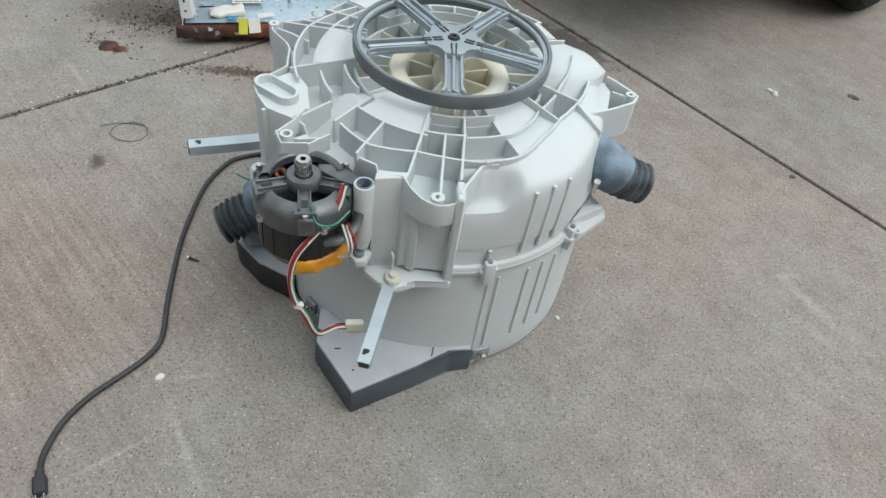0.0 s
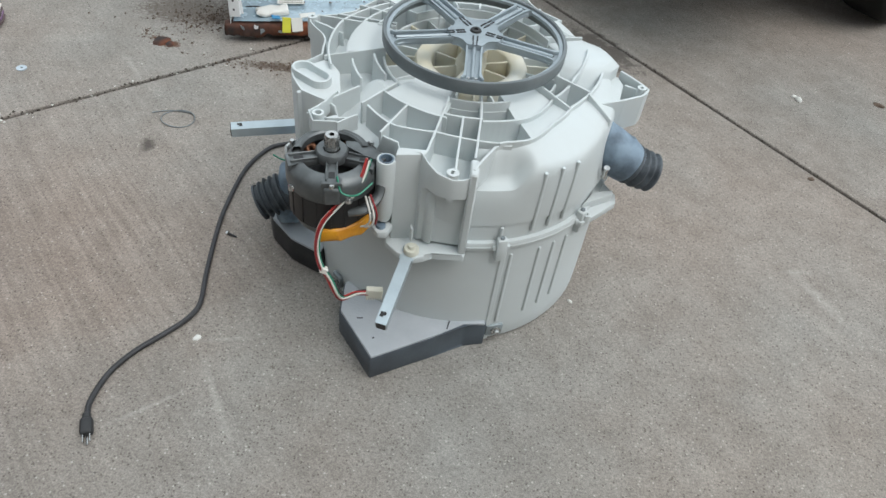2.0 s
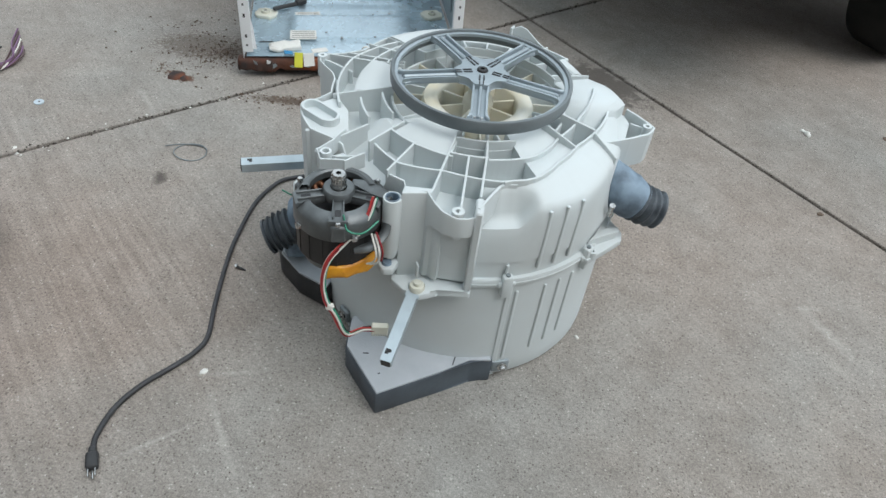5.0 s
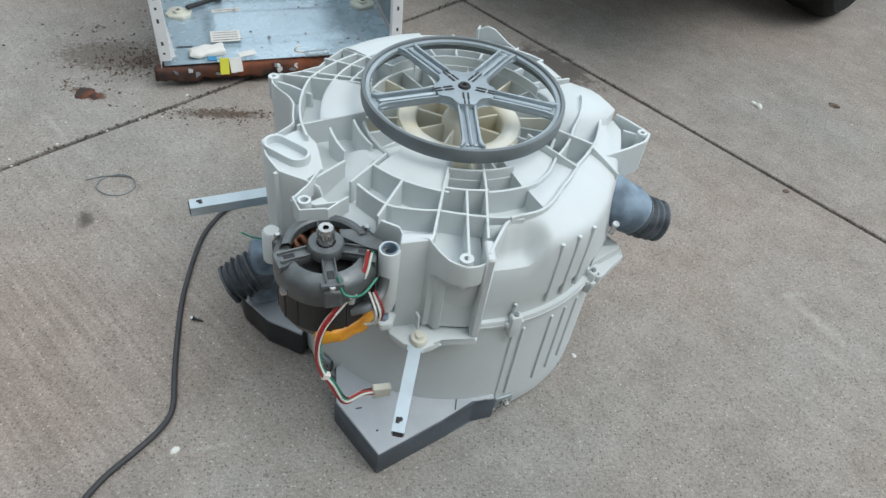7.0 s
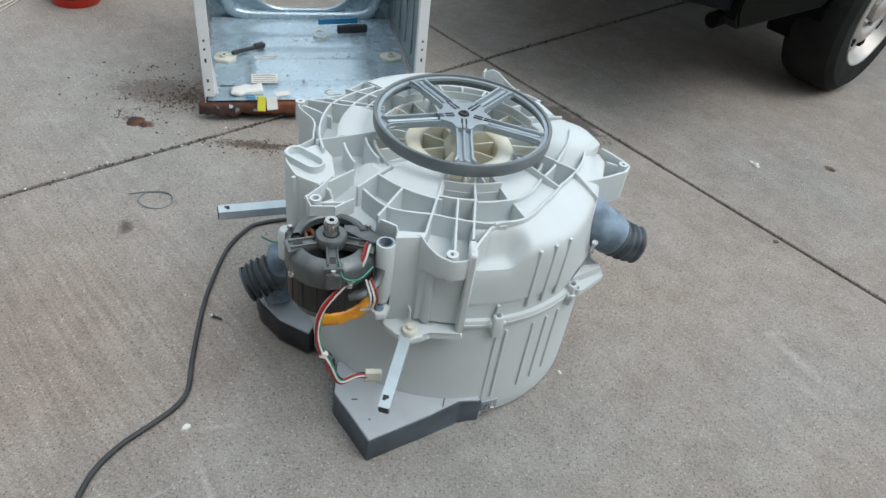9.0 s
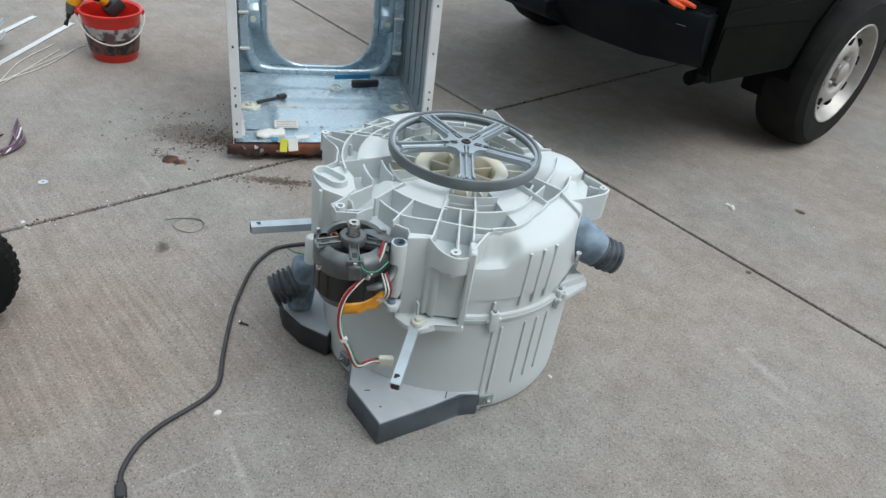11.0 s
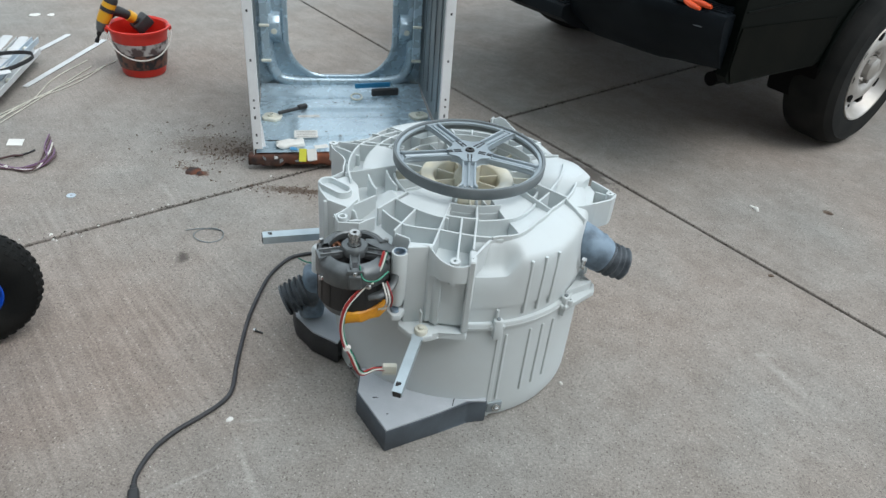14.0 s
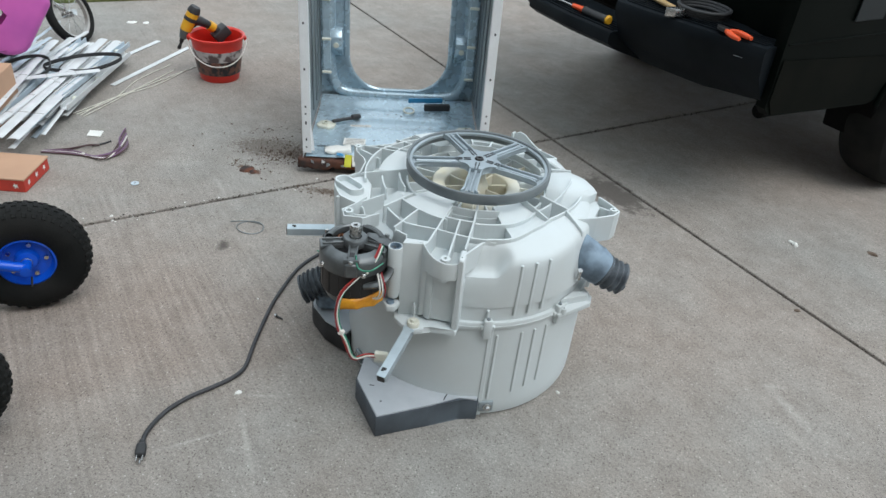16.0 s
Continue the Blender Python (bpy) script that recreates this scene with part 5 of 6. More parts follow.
part("printed_band", lathe(bmesh.new(), [(.0955, .036), (.0980, .0365), (.1075, .102), (.105, .1025)], 56), M_BAND, bucket, "dark mottled printed band", 60)
part("printed_band", lathe(bmesh.new(), [(.1050, .1035), (.1076, .1035), (.1142, .150), (.1120, .1505)], 56), M_BAND2, bucket, "pale mottled printed band", 60)
hang = [(-.128 * math.cos(a), -.128 * abs(math.sin(a)) * .62 - .06 * math.sin(a), .190 - .105 * math.sin(a)) for a in (math.pi * k / 16 for k in range(17))]
part("wire_handle", tube(bmesh.new(), [(x * 1.02, y * .78, z) for x, y, z in hang], .0032, 8, 3), M_WWHITE, bucket, "white wire handle", 60)
for s in (-1, 1):
    part("handle_lug", box(bmesh.new(), (.012, .022, .022), pose(s * .127, 0, .188), .003), M_BUCKET, bucket)
bucket.rotation_euler = (0, 0, radians(28))
drill = thing("cordless_drill", pose(-1.605, 1.440, .212, 0, 0, 25), "yellow and black cordless impact driver hung on the bucket rim", "drill")
part("motor_housing", tube(bmesh.new(), [(.042, 0, .088), (.030, 0, .064), (.008, 0, .022), (-.002, 0, .002)], .03, 18, 6, lambda t: float(np.interp(t, [0, .3, .7, 1], [.027, .029, .027, .025]))), M_YTOOL, drill, "yellow housing", 50)
part("body_band", tube(bmesh.new(), [(.030, 0, .064), (.026, 0, .056), (.022, 0, .048)], .0295, 18, 4), M_BLACK, drill, "black rubber band", 50)
part("rear_cap", tube(bmesh.new(), [(.040, 0, .084), (.047, 0, .098), (.053, 0, .110)], .027, 18, 4, lambda t: .0285 - .007 * t * t), M_BLACK, drill, "black rear cap", 40)
part("nose", tube(bmesh.new(), [(-.001, 0, .004), (-.010, 0, -.016), (-.019, 0, -.034)], .02, 18, 4, lambda t: .026 - .010 * t), M_CAST, drill, "grey metal nose", 50)
part("bit_collar", tube(bmesh.new(), [(-.019, 0, -.034), (-.023, 0, -.044), (-.026, 0, -.052)], .010, 12, 3), M_DARKMETAL, drill)
part("bit", tube(bmesh.new(), [(-.025, 0, -.050), (-.032, 0, -.066), (-.040, 0, -.084)], .008, 10, 4, lambda t: .0085 if t > .5 else .006), M_DARKMETAL, drill)
part("grip", tube(bmesh.new(), [(.024, 0, .052), (.058, .010, .044), (.096, .026, .022), (.130, .042, -.006)], .02, 16, 6, lambda t: .0205 + .0025 * math.sin(t * 6)), M_BLACK, drill, "black rubber grip", 50)
part("trigger", box(bmesh.new(), (.012, .012, .026), pose(.040, .004, .022, 0, 55), .004), M_BLACK, drill)
part("grip_panel", tube(bmesh.new(), [(.100, .028, .020), (.112, .034, .010), (.120, .038, .003)], .0235, 16, 4), M_YTOOL, drill, "yellow grip foot", 50)
part("battery", box(bmesh.new(), (.050, .066, .080), pose(.150, .052, -.024, 0, 52, 22), .008, 2), M_BLACK, drill, "black battery pack", 40)

# ---- cart wheels ----
cart = thing("hand_cart", pose(-1.122, -.243, 0), "hand cart with blue steel frame and pneumatic wheels", "cart")
CARTM = cart.matrix_world.inverted()


def cart_wheel(m):
    R, w = .154, .088
    prof = [(.064, -.030), (.076, -.042), (.108, -.047), (.138, -.040), (.150, -.022), (R - .001, 0), (.150, .022), (.138, .040), (.108, .047), (.076, .042), (.064, .030)]
    ty = part("wheel", lathe(bmesh.new(), prof, 64), M_TYRE, cart, "black knobbly tyre on a blue rim", 50)
    ty.matrix_basis = CARTM @ m
    t = ty
    blk = bmesh.new()
    box(blk, (.007, .011, .013), None, .0015)
    me = bpy.data.meshes.new("tread_block")
    blk.to_mesh(me)
    blk.free()
    me.materials.append(M_TYRE)
    for k in range(40):
        for s in (-1.7, -.9, 0, .9, 1.7):
            a = 9 * k + (4.5 if abs(s) == .9 else 0)
            o = new("tread_block", me)
            o.parent = ty
            o.matrix_basis = pose(0, 0, 0, 0, 0, a) @ pose(.1520 - .0038 * s * s, 0, s * .0205, 0, -s * 24, 0)
    part("rim", lathe(bmesh.new(), [(.066, -.031), (.070, -.036), (.066, -.038), (.063, -.030), (.060, -.006), (.055, .000), (.030, .004), (.022, .010), (0, .010)], 48), M_BLUEPAINT, t, "bright blue steel rim", 40)
    part("rim", lathe(bmesh.new(), [(.066, .031), (.070, .037), (.066, .039), (.063, .031), (.057, .020), (.030, .018), (.026, .030), (.018, .034), (0, .034)], 48), M_BLUEPAINT, t, "bright blue steel rim", 40)
    for k in range(5):
        part("rim_bolt", cyl(bmesh.new(), .0065, .006, .008, pose(*pol(.046, 72 * k + 20), .018), 6), M_SHINY, ty)
    part("valve", cyl(bmesh.new(), .003, .003, .03, pose(.058, 0, .018, 0, 20), 8), M_BLACK, ty)
    part("hub_washer", lathe(bmesh.new(), [(0, .040), (.010, .040), (.014, .037), (.014, .033)], 16), M_SHINY, ty)
    return ty


WA = -55.2
wm = Matrix.Translation((-1.122, -.243, .158)) @ pose(0, 0, 0, 0, 0, WA) @ pose(0, 0, 0, 0, 90, 0)
cart_wheel(wm)
cart_wheel(Matrix.Translation((-.99, -.714, .158)) @ pose(0, 0, 0, 0, 0, WA) @ pose(0, 0, 0, 0, 90, 0))
FRM = Matrix.Translation((0, 0, .158)) @ pose(0, 0, 0, 0, 0, WA)
part("axle", cyl(bmesh.new(), .013, .013, .10, FRM @ pose(-.02, 0, 0, 0, 90), 16), M_BLUEPAINT, cart, "bright blue axle")
bm = bmesh.new()
tube(bm, [FRM @ Vector(q) for q in ((.06, 0, 0), (.06, -.10, .03), (.06, -.24, .06), (.06, -.45, .10))], .014, 10, 4)
part("brace", bm, M_BLUEPAINT, cart, "bright blue tubular brace", 60)

# ---- boxes ----
carton = thing("red_carton", pose(-1.545, .242, 0, 0, 0, 13), "flat red printed carton with a plain brown top", "box")
part("sides", box(bmesh.new(), (.36, .175, .046), pose(-.18, .0875, .023), .002), M_REDCARD, carton, "red printed sides")
part("lid", box(bmesh.new(), (.366, .181, .006), pose(-.18, .0875, .048), .001), M_CARD, carton, "brown cardboard lid")
for k in range(5):
    part("print_flower", prism(bmesh.new(), [pol(.011 if i % 2 else .005, 36 * i) for i in range(10)], 0, .0006, pose(-.03 - .07 * k, -.0006, .024, 90)), M_PAPER, carton, "white printed motif")
for k in range(3):
    part("print_flower", prism(bmesh.new(), [pol(.011 if i % 2 else .005, 36 * i) for i in range(10)], 0, .0006, pose(.0003, .03 + .055 * k, .026, 90, 0, 90)), M_PAPER, carton)
brown = thing("cardboard_box", pose(-1.90, .535, 0, 0, 0, 20), "plain brown cardboard box on the driveway", "box")
part("sides", box(bmesh.new(), (.34, .28, .20), pose(-.17, .14, .10), .003), M_CARD, brown)
part("flap", box(bmesh.new(), (.33, .003, .13), pose(-.17, -.04, .165, 40), .001), M_CARD, brown)
part("flap_seam", box(bmesh.new(), (.34, .004, .002), pose(-.17, .14, .2012)), M_GRIT, brown)

# ---- heap of window blind slats ----
heap = thing("window_blind_heap", pose(-1.95, 1.05, 0), "heap of loose white window blind slats and headrails", "blinds")
HEAP = heap.matrix_world.inverted()
rnd = random.Random(11)
for i in range(58):
    ln = .55 + .50 * rnd.random()
    w = .018 + .020 * rnd.random() ** 2
    bm = bmesh.new()
    cols = []
    for j in range(7):
        x = -ln / 2 + ln * j / 6
        sag = .004 * math.sin(j * 1.3 + i)
        cols.append([bm.verts.new((x, y, z + sag)) for y, z in ((-w / 2, 0), (-w / 4, .0025), (0, .0035), (w / 4, .0025), (w / 2, 0), (w / 4, .0010), (0, .0020), (-w / 4, .0010))])
    for a, b in zip(cols, cols[1:]):
        for j in range(8):
            bm.faces.new((a[j], b[j], b[(j + 1) % 8], a[(j + 1) % 8]))
    bm.faces.new(cols[0])
    bm.faces.new(cols[-1][::-1])
    u = -.28 + .46 * rnd.random()
    layer = i // 8
    m = pose(-2.03 + u, .99 - u * .10 + .20 * (rnd.random() - .5), .006 + .011 * layer + .004 * rnd.random(), 10 * (rnd.random() - .5), 2.0 * (rnd.random() - .5), 104 + 16 * (rnd.random() - .5))
    t = part("slat", bm, M_SLAT if i % 4 else M_RAIL, heap, "", 60)
    t.matrix_basis = HEAP @ m
for i, (dx, dy, ln, turn) in enumerate(((.00, .19, .68, 101), (-.05, .16, .74, 103), (-.16, .04, 1.0, 106), (.04, .14, .66, 102))):
    bm = bmesh.new()
    prism(bm, [(-.014, 0), (.014, 0), (.014, .022), (.011, .022), (.011, .003), (-.011, .003), (-.011, .022), (-.014, .022)], -ln / 2, ln / 2, pose(0, 0, 0, 90, 0, 90))
    hr = part("headrail", bm, M_RAIL if i % 2 == 0 else M_SLAT, heap, "pale metal blind headrail")
    hr.matrix_basis = HEAP @ pose(-1.885 + dx, .955 + dy, .074 - .008 * i, 0, 0, turn)
    for k in range(3):
        part("cord_guide", box(bmesh.new(), (.022, .018, .010), pose(-ln * .35 + ln * .34 * k, 0, .012), .002), M_CONN, hr)
for i, (x0, y0, x1, y1, w) in enumerate(((-1.715, .42, -2.00, 1.48, .040), (-1.765, .40, -2.06, 1.46, .042), (-1.83, .46, -1.96, 1.06, .030), (-2.10, .80, -1.82, 1.08, .040), (-1.88, .50, -2.20, 1.30, .034))):
    ln = math.hypot(x1 - x0, y1 - y0)
    bm = prism(bmesh.new(), [(-w / 2, 0), (-w * .25, .004), (w * .25, .004), (w / 2, 0), (w * .25, .0022), (-w * .25, .0022)], -ln / 2, ln / 2, pose(0, 0, 0, 90, 0, 90))
    wide = part("wide_slat", bm, M_SLAT, heap, "broad white blind slat", 30)
    wide.matrix_basis = HEAP @ pose((x0 + x1) / 2, (y0 + y1) / 2, .088 + .006 * i, 2 - i, 0, math.degrees(math.atan2(y1 - y0, x1 - x0)))
    for k in range(3):
        part("slat_joint", box(bmesh.new(), (.002, w * .9, .0012), pose(-ln * .3 + ln * .28 * k, 0, .0042)), M_PRINT, wide)
for x0, y0, x1, y1 in ((-1.839, 1.171, -1.800, 1.775), (-2.01, 1.43, -1.98, 1.79)):
    t = part("white_strip", box(bmesh.new(), (math.hypot(x1 - x0, y1 - y0), .026, .003), None, .001), M_SLAT)
    t.matrix_world = pose((x0 + x1) / 2, (y0 + y1) / 2, .003, 0, 0, math.degrees(math.atan2(y1 - y0, x1 - x0)))
    tagged(t, "single white plastic strip lying apart from the heap", "strip", "white strips on the concrete")
for i in range(4):
    p0 = Vector((-1.80 + .018 * i, .845 - .004 * i, .004))
    p3 = Vector(((-1.634, -1.75, -1.65, -1.70, -1.62, -1.73)[i], 1.54 - .03 * i, .004))
    side_v = Vector((.030 * math.sin(i * 2.1), .0, 0))
    t = part("pull_cord", tube(bmesh.new(), [p0, p0.lerp(p3, .3) + side_v, p0.lerp(p3, .65) - side_v * .6, p3], .0020, 5, 8), M_STRING, None, "", 60)
    tagged(t, "tangled off-white pull cord on the concrete", "cord", "blind pull cords")
for i, (x, y, a, b, turn) in enumerate(((-2.10, .97, .11, .085, 60), (-1.94, 1.14, .14, .070, 35))):
    t = thing("drive_belt", pose(x, y, .105, 8, -4, turn), "flat black rubber drive belt lying on the slats", "drive belt", "drive belts on the slats")
    pts = [(a * math.cos(u) * (1 + .15 * math.sin(u * 2 + i)), b * math.sin(u) * (1 + .2 * math.cos(u + i)), .012 * math.sin(u * 2 + 1)) for u in (2 * math.pi * k / 24 for k in range(25))]
    line = smooth_path(pts, 3)
    bm = bmesh.new()
    strip(bm, [(q.x, q.y) for q in line], -.008, .008, .004)
    part("band", bm, M_BLACK, t, "", 60)
t = part("paper_scrap", box(bmesh.new(), (.05, .05, .002), pose(0, 0, .002, 0, 3, 20)), M_PAPER)
t.matrix_world = pose(-1.615, .72, 0)
tagged(t, "small white paper scrap by the slats", "paper scrap")

# ---- child's pink bicycle ----
bike = thing("childs_bicycle", pose(-2.25, 1.42, 0), "child's bicycle with pink plastic fairing and black tyre", "bicycle")
wm2 = pose(-.075, .17, .142, 68, 0, 92)
wl = part("wheel", lathe(bmesh.new(), [(.118, -.016), (.126, -.022), (.142, -.018), (.150, 0), (.142, .018), (.126, .022), (.118, .016)], 48, wm2), M_TYRE, bike, "black tyre on a chrome wheel", 60)
part("rim", lathe(bmesh.new(), [(.119, -.013), (.108, -.010), (.108, .010), (.119, .013)], 48, wm2), M_WHEEL, wl, "dull chrome rim", 50)
for k in range(14):
    a = 360 / 14 * k
    part("wheel_wire", tube(bmesh.new(), [wm2 @ Vector((*pol(.012, a + 60), .012 * (-1) ** k)), wm2 @ Vector((*pol(.109, a), 0))], .0012, 5, 0), M_SHINY, wl)
part("wheel_hub", cyl(bmesh.new(), .016, .016, .07, wm2 @ pose(0, 0, -.035), 14), M_SHINY, wl)
BM = pose(.12, -.42, 0, 0, 0, 42) @ Matrix(((1, 0, 0, 0), (0, 0, -1, 0), (0, 1, 0, 0), (0, 0, 0, 1)))
part("fairing", prism(bmesh.new(), [(.07, .50), (.165, .375), (.03, .165), (-.05, .155), (-.12, .215), (-.24, .27), (-.24, .34), (-.10, .30), (-.03, .255), (.03, .33), (-.02, .40), (-.20, .42), (-.22, .52)], -.045, .06, BM, .034, 4), M_PINK, bike, "pink plastic fairing", 50)
part("fairing", prism(bmesh.new(), [(-.02, .40), (.05, .36), (.06, .52), (-.20, .54), (-.20, .42)], -.10, -.03, BM, .02, 3), M_PINK, bike, "pink plastic seat shell", 50)
part("frame_tube", tube(bmesh.new(), [(-.125, .20, .148), (-.14, .08, .22), (-.20, -.08, .27), (-.34, -.26, .20)], .014, 10, 5), M_SHINY, bike, "", 60)
part("guard", prism(bmesh.new(), [(-.34, -.40), (-.06, -.36), (.0, -.30), (-.05, -.24), (-.34, -.26)], .08, .13, None, .02, 2), M_BLACK, bike, "dark grey guard", 50)
part("stand", tube(bmesh.new(), [(-.20, -.10, .26), (-.16, -.16, .12), (-.12, -.22, .006)], .007, 8, 3), M_BLACK, bike)
t = part("rear_wheel", lathe(bmesh.new(), [(.10, -.016), (.13, -.02), (.15, 0), (.13, .02), (.10, .016)], 40, pose(-.36, -.42, .15, 90, 0, 40)), M_TYRE, bike, "black tyre", 60)

# ---- bits on the ground ----
loose = thing("cut_wires", pose(-1.5, .58, 0), "cut brown and purple wire bundle on the concrete", "wires")
for i in range(7):
    c = (-1) ** i * .006 * i
    m = (M_BROWNW, M_PURPLE, M_BROWNW, M_WWHITE, M_PURPLE, M_BROWNW, M_PURPLE)[i]
    pts = [(-.19, -.075 + .003 * i, .004), (-.08, -.050 + .003 * i, .005 + .001 * i), (.00, -.040 + c * .2, .006), (.06, -.010 + c, .006 + .002 * i), (.075 - .012 * i, .05 + .012 * i, .010), (.055 - .015 * i, .10 + .020 * i, .006)]
    part("wire", tube(bmesh.new(), pts, .0028, 6, 6), m, loose, smooth=60)
part("wire", tube(bmesh.new(), [(-.17, -.05, .004), (-.11, -.01, .006), (-.06, .03, .012), (-.03, .045, .010)], .004, 6, 6), M_BROWNW, loose, smooth=60)
part("wire", tube(bmesh.new(), [(-.06, .04, .004), (-.03, .07, .006), (-.02, .10, .005)], .003, 6, 4), M_BLACK, loose, smooth=60)
part("joiner", box(bmesh.new(), (.012, .008, .008), pose(-.04, -.04, .010), .002), M_WWHITE, loose)
wl = thing("wire_loop", pose(-.765, .305, 0), "thin bent steel wire loop on the concrete", "wire")
part("loop", tube(bmesh.new(), [(.044 * math.cos(a), .038 * math.sin(a), .003 + .002 * math.sin(2 * a)) for a in (2 * math.pi * k / 18 for k in range(19))] + [(.03, .03, .003), (-.03, .03, .003), (-.075, .01, .003)], .0014, 6, 3), M_GALVDK, wl, smooth=60)
washer = part("steel_washer", lathe(bmesh.new(), [(.004, 0), (.004, .0025), (.014, .0025), (.014, 0), (.004, 0)], 24), M_RAIL, None, "", 40)
washer.matrix_world = pose(-1.26, .428, .0005)
tagged(washer, "pale blue-grey flat washer on the concrete", "washer")
screw = thing("hex_screw", pose(-.490, -.095, .006, 0, 0, -15), "short hex-head steel screw on the concrete", "screw")
part("head", cyl(bmesh.new(), .006, .006, .005, pose(-.012, 0, 0, 0, 90), 6), M_SHINY, screw)
part("thread", cyl(bmesh.new(), .003, .002, .022, pose(-.008, 0, -.001, 0, 94), 8), M_DARKMETAL, screw)


def chip(name, x, y, s, m, label, cat, flat=.5, seed=0):
    bm = bmesh.new()
    bmesh.ops.create_icosphere(bm, subdivisions=2, radius=1)
    for v in bm.verts:
        v.co *= 1 + .35 * noise.noise(v.co * 1.7 + Vector((seed, seed * 2, 0)))
        v.co = Vector((v.co.x * s, v.co.y * s * .75, max(-.2, v.co.z) * s * flat + s * flat * .2))
    t = part(name, bm, m, None, "", 60)
    t.matrix_world = pose(x, y, 0, 0, 0, seed * 47)
    return tagged(t, label, cat)


chip("pebble", -.466, -.390, .009, M_PAPER, "small pale pebble on the concrete", "pebble", .4, 1)
chip("foam_bit", 1.071, .887, .014, M_PAPER, "small white foam scrap on the concrete", "scrap", .7, 2)
chip("foam_bit", 1.060, .905, .010, M_PAPER, "small white foam scrap on the concrete", "scrap", .6, 3)
chip("pebble", 1.004, .464, .010, M_GRIT, "dark pebble in the slab joint", "pebble", .5, 4)
chip("paper_scrap", -2.267, 2.00, .030, M_PAPER, "white paper scrap far out on the concrete", "paper scrap", .15, 5)
chip("paper_scrap", -2.20, 2.03, .022, M_PAPER, "white paper scrap far out on the concrete", "paper scrap", .15, 6)
chip("leaf", 1.35, .93, .02, M_GRIT, "dry brown leaf on the concrete", "leaf", .2, 7)
chip("leaf", 1.95, 1.45, .02, M_GRIT, "dry brown leaf on the concrete", "leaf", .2, 8)
chip("rust_flake", -.955, .675, .030, M_RUST, "flat rust flake on the concrete", "rust flake", .15, 9)
chip("rust_flake", -.925, .665, .018, M_RUST, "flat rust flake on the concrete", "rust flake", .2, 10)
chip("foam_bit", .300, -.140, .006, M_PAPER, "tiny white foam scrap beside the tub", "scrap", .7, 11)

# Crumbs of soil and rust by the cabinet, grit in the joints and over the slabs
def scatter(name, spots, m, label, seed):
    r = random.Random(seed)
    verts, faces = [], []
    for x, y, s in spots:
        a, b0 = r.random() * 6.28, len(verts)
        for k in range(4):
            u = a + k * 1.571 + .5 * (r.random() - .5)
            verts.append((x + s * math.cos(u) * (.7 + .6 * r.random()), y + s * math.sin(u) * (.7 + .6 * r.random()), -.001))
        verts.append((x + .3 * s * (r.random() - .5), y + .3 * s * (r.random() - .5), s * (.5 + .5 * r.random())))
        faces += [(b0 + k, b0 + (k + 1) % 4, b0 + 4) for k in range(4)]
    me = bpy.data.meshes.new(name)
    me.from_pydata(verts, [], faces)
    me.materials.append(m)
    return tagged(new(name, me), label, "debris", kind="stuff")


rnd = random.Random(21)
spots = []
for cx, cy, sx, sy, turn, k in ((-.80, .87, .11, .05, 25, 520), (-.58, .63, .10, .018, 4, 420), (-.86, .85, .06, .035, 20, 300), (-.99, .71, .022, .014, 0, 60), (-.90, .74, .05, .03, 0, 60), (-.93, .88, .16, .08, 10, 300), (-.95, .68, .05, .02, -30, 80), (-1.0, 1.05, .12, .03, 40, 90)):
    c, s = math.cos(radians(turn)), math.sin(radians(turn))
    for i in range(k):
        u, v = rnd.gauss(0, sx), rnd.gauss(0, sy)
        spots.append((cx + u * c - v * s, cy + u * s + v * c, .0012 + .0052 * rnd.random() ** 3))
scatter("soil_crumbs", spots, M_GRIT, "dark soil and rust crumbs by the cabinet", 1)
spots = []
for i in range(1500):
    u = rnd.uniform(-3.2, 1.6)
    d = 43.2 if i % 2 else -46.8
    if i % 2 == 0:
        u = rnd.uniform(-2.2, 2.6)
    c, s = math.cos(radians(d)), math.sin(radians(d))
    v = rnd.gauss(0, .007 if i % 2 else .004)
    spots.append((JX + u * c - v * s, JY + u * s + v * c, .0012 + (.0045 if i % 2 else .0022) * rnd.random() ** 3))
scatter("joint_grit", spots, M_JOINT, "grit and dirt along the slab joints", 2)
chips = []
for i in range(46):
    u, v = rnd.uniform(-3.0, -.4), rnd.gauss(0, .018)
    c, s = math.cos(radians(43.2)), math.sin(radians(43.2))
    chips.append((JX + u * c - v * s, JY + u * s + v * c, .003 + .005 * rnd.random() ** 2))
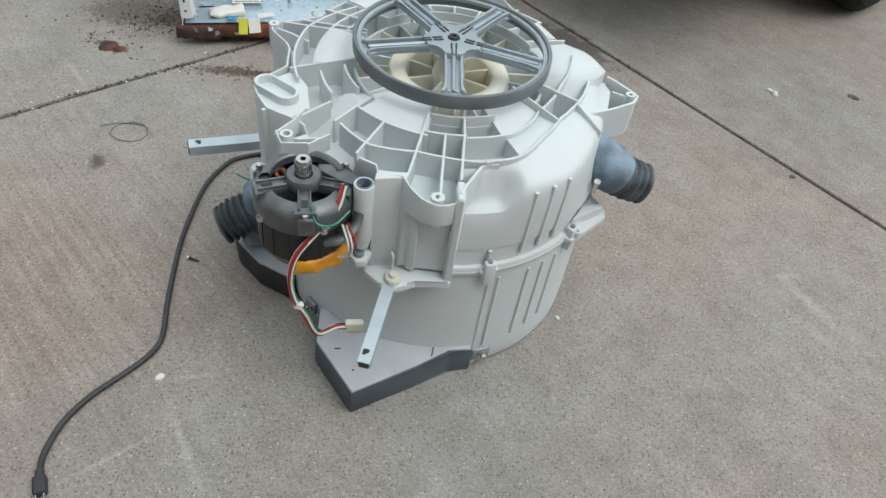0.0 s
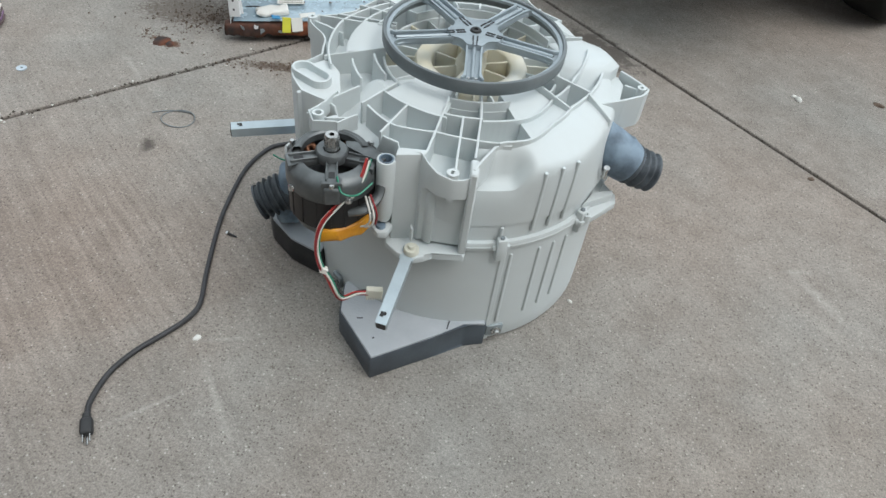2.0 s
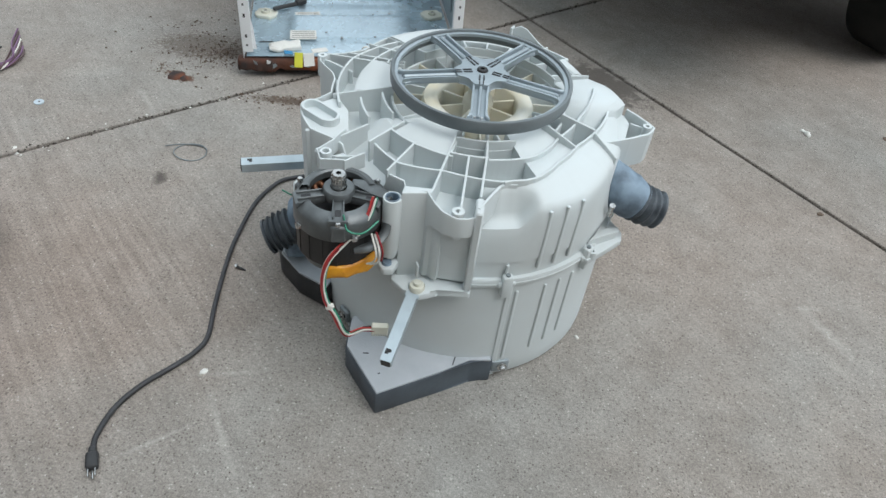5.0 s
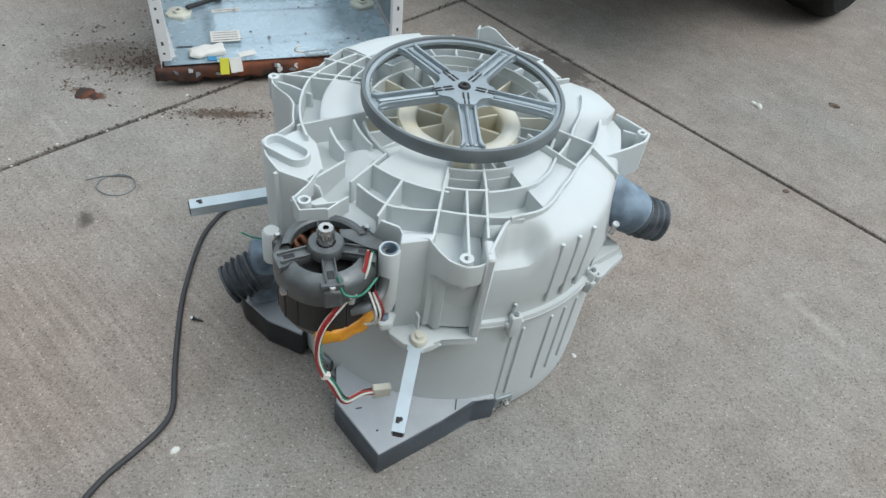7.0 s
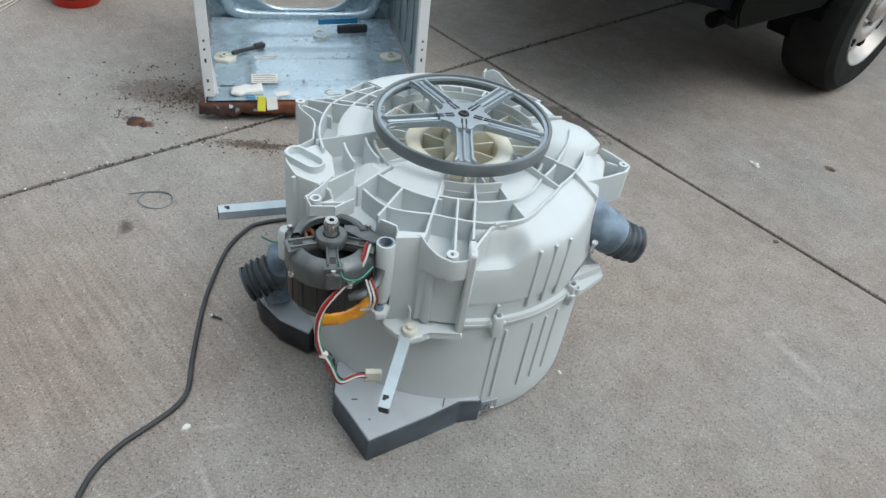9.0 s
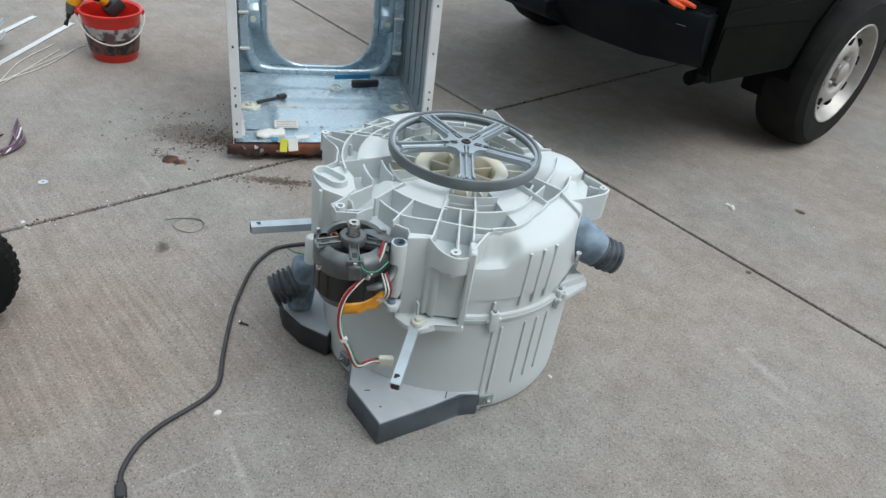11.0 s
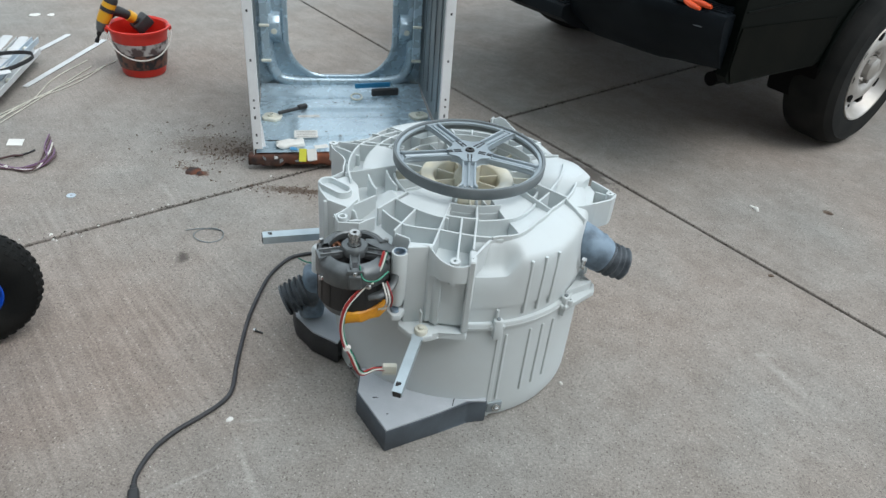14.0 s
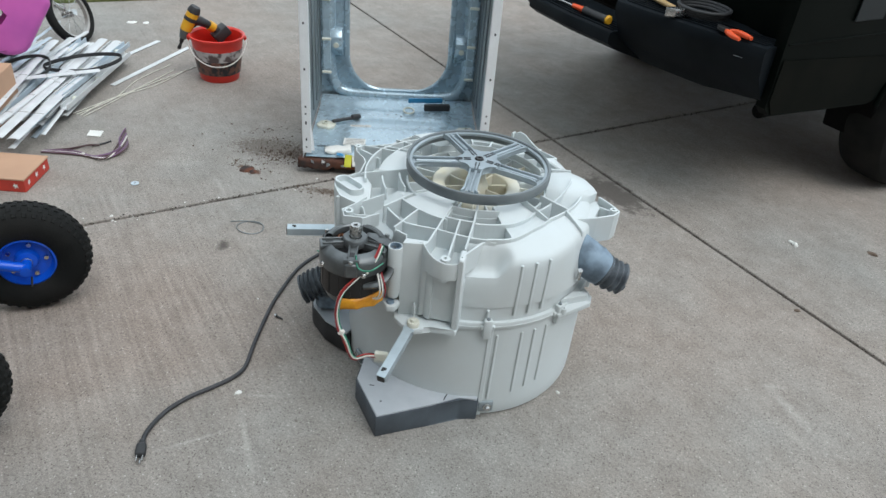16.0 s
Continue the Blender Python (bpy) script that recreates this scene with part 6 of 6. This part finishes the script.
scatter("joint_chips", chips, M_PAPER, "pale crumbled concrete chips along the slab joint", 6)
pale, darkg = [], []
for i in range(520):
    (pale if i % 3 == 0 else darkg).append((rnd.uniform(-2.2, 2.2), rnd.uniform(-1.0, 2.6), .0010 + .0022 * rnd.random() ** 4))
scatter("pale_grit", pale, M_PAPER, "pale sand grains over the concrete", 3)
scatter("dark_grit", darkg, M_GRIT, "dark grit over the concrete", 4)

# ---- behind the camera and far off ----
# Unseen walls, added to hold back sky light from the front and left
house = thing("house", pose(0, -3.3, 0), "unseen plain grey-brown walls added behind the camera to block sky light", "house", kind="structure")
M_SIDING = mat("grey_brown_siding", (0.22, 0.205, 0.19), 0.7, scale=3, bump=0.1)
M_PANEL = mat("beige_panel", (0.33, 0.31, 0.28), 0.6, scale=3)
part("wall", box(bmesh.new(), (12, .2, 4.8), pose(0, -.1, 2.4)), M_SIDING, house)
part("blocker_panel", box(bmesh.new(), (4.9, .06, 2.2), pose(0, .03, 1.1), .01), M_PANEL, house)
part("wall", box(bmesh.new(), (.2, 4.6, 3.0), pose(-4.4, 2.4, 1.5)), M_SIDING, house)
lawn = part("lawn", prism(bmesh.new(), [(-2, 0), (14, 0), (14, 12), (-2, 12)], -.01, .012, pose(-2.66, 2.22, 0, 0, 0, 40)), M_GRASS)
rnd = random.Random(33)
verts, faces = [], []
lm = pose(-2.66, 2.22, .01, 0, 0, 40)
for k in range(5000):
    p = lm @ Vector((rnd.uniform(-1.0, 2.5), rnd.random() ** 1.6 * 1.2 - .015, 0))
    a, hgt = rnd.random() * 6.28, .025 + .035 * rnd.random()
    d = Vector((math.cos(a), math.sin(a), 0))
    n0 = len(verts)
    verts += [p - d * .002, p + d * .002, p + Vector((-d.y, d.x, 0)) * .015 + Vector((rnd.uniform(-.01, .01), 0, hgt))]
    faces.append((n0, n0 + 1, n0 + 2))
me = bpy.data.meshes.new("grass")
me.from_pydata(verts, [], faces)
me.materials.append(M_GRASS)
tagged(new("grass", me), "short dry green grass along the driveway edge", "grass", kind="stuff")
tagged(lawn, "dry green lawn beyond the driveway", "lawn", kind="structure")
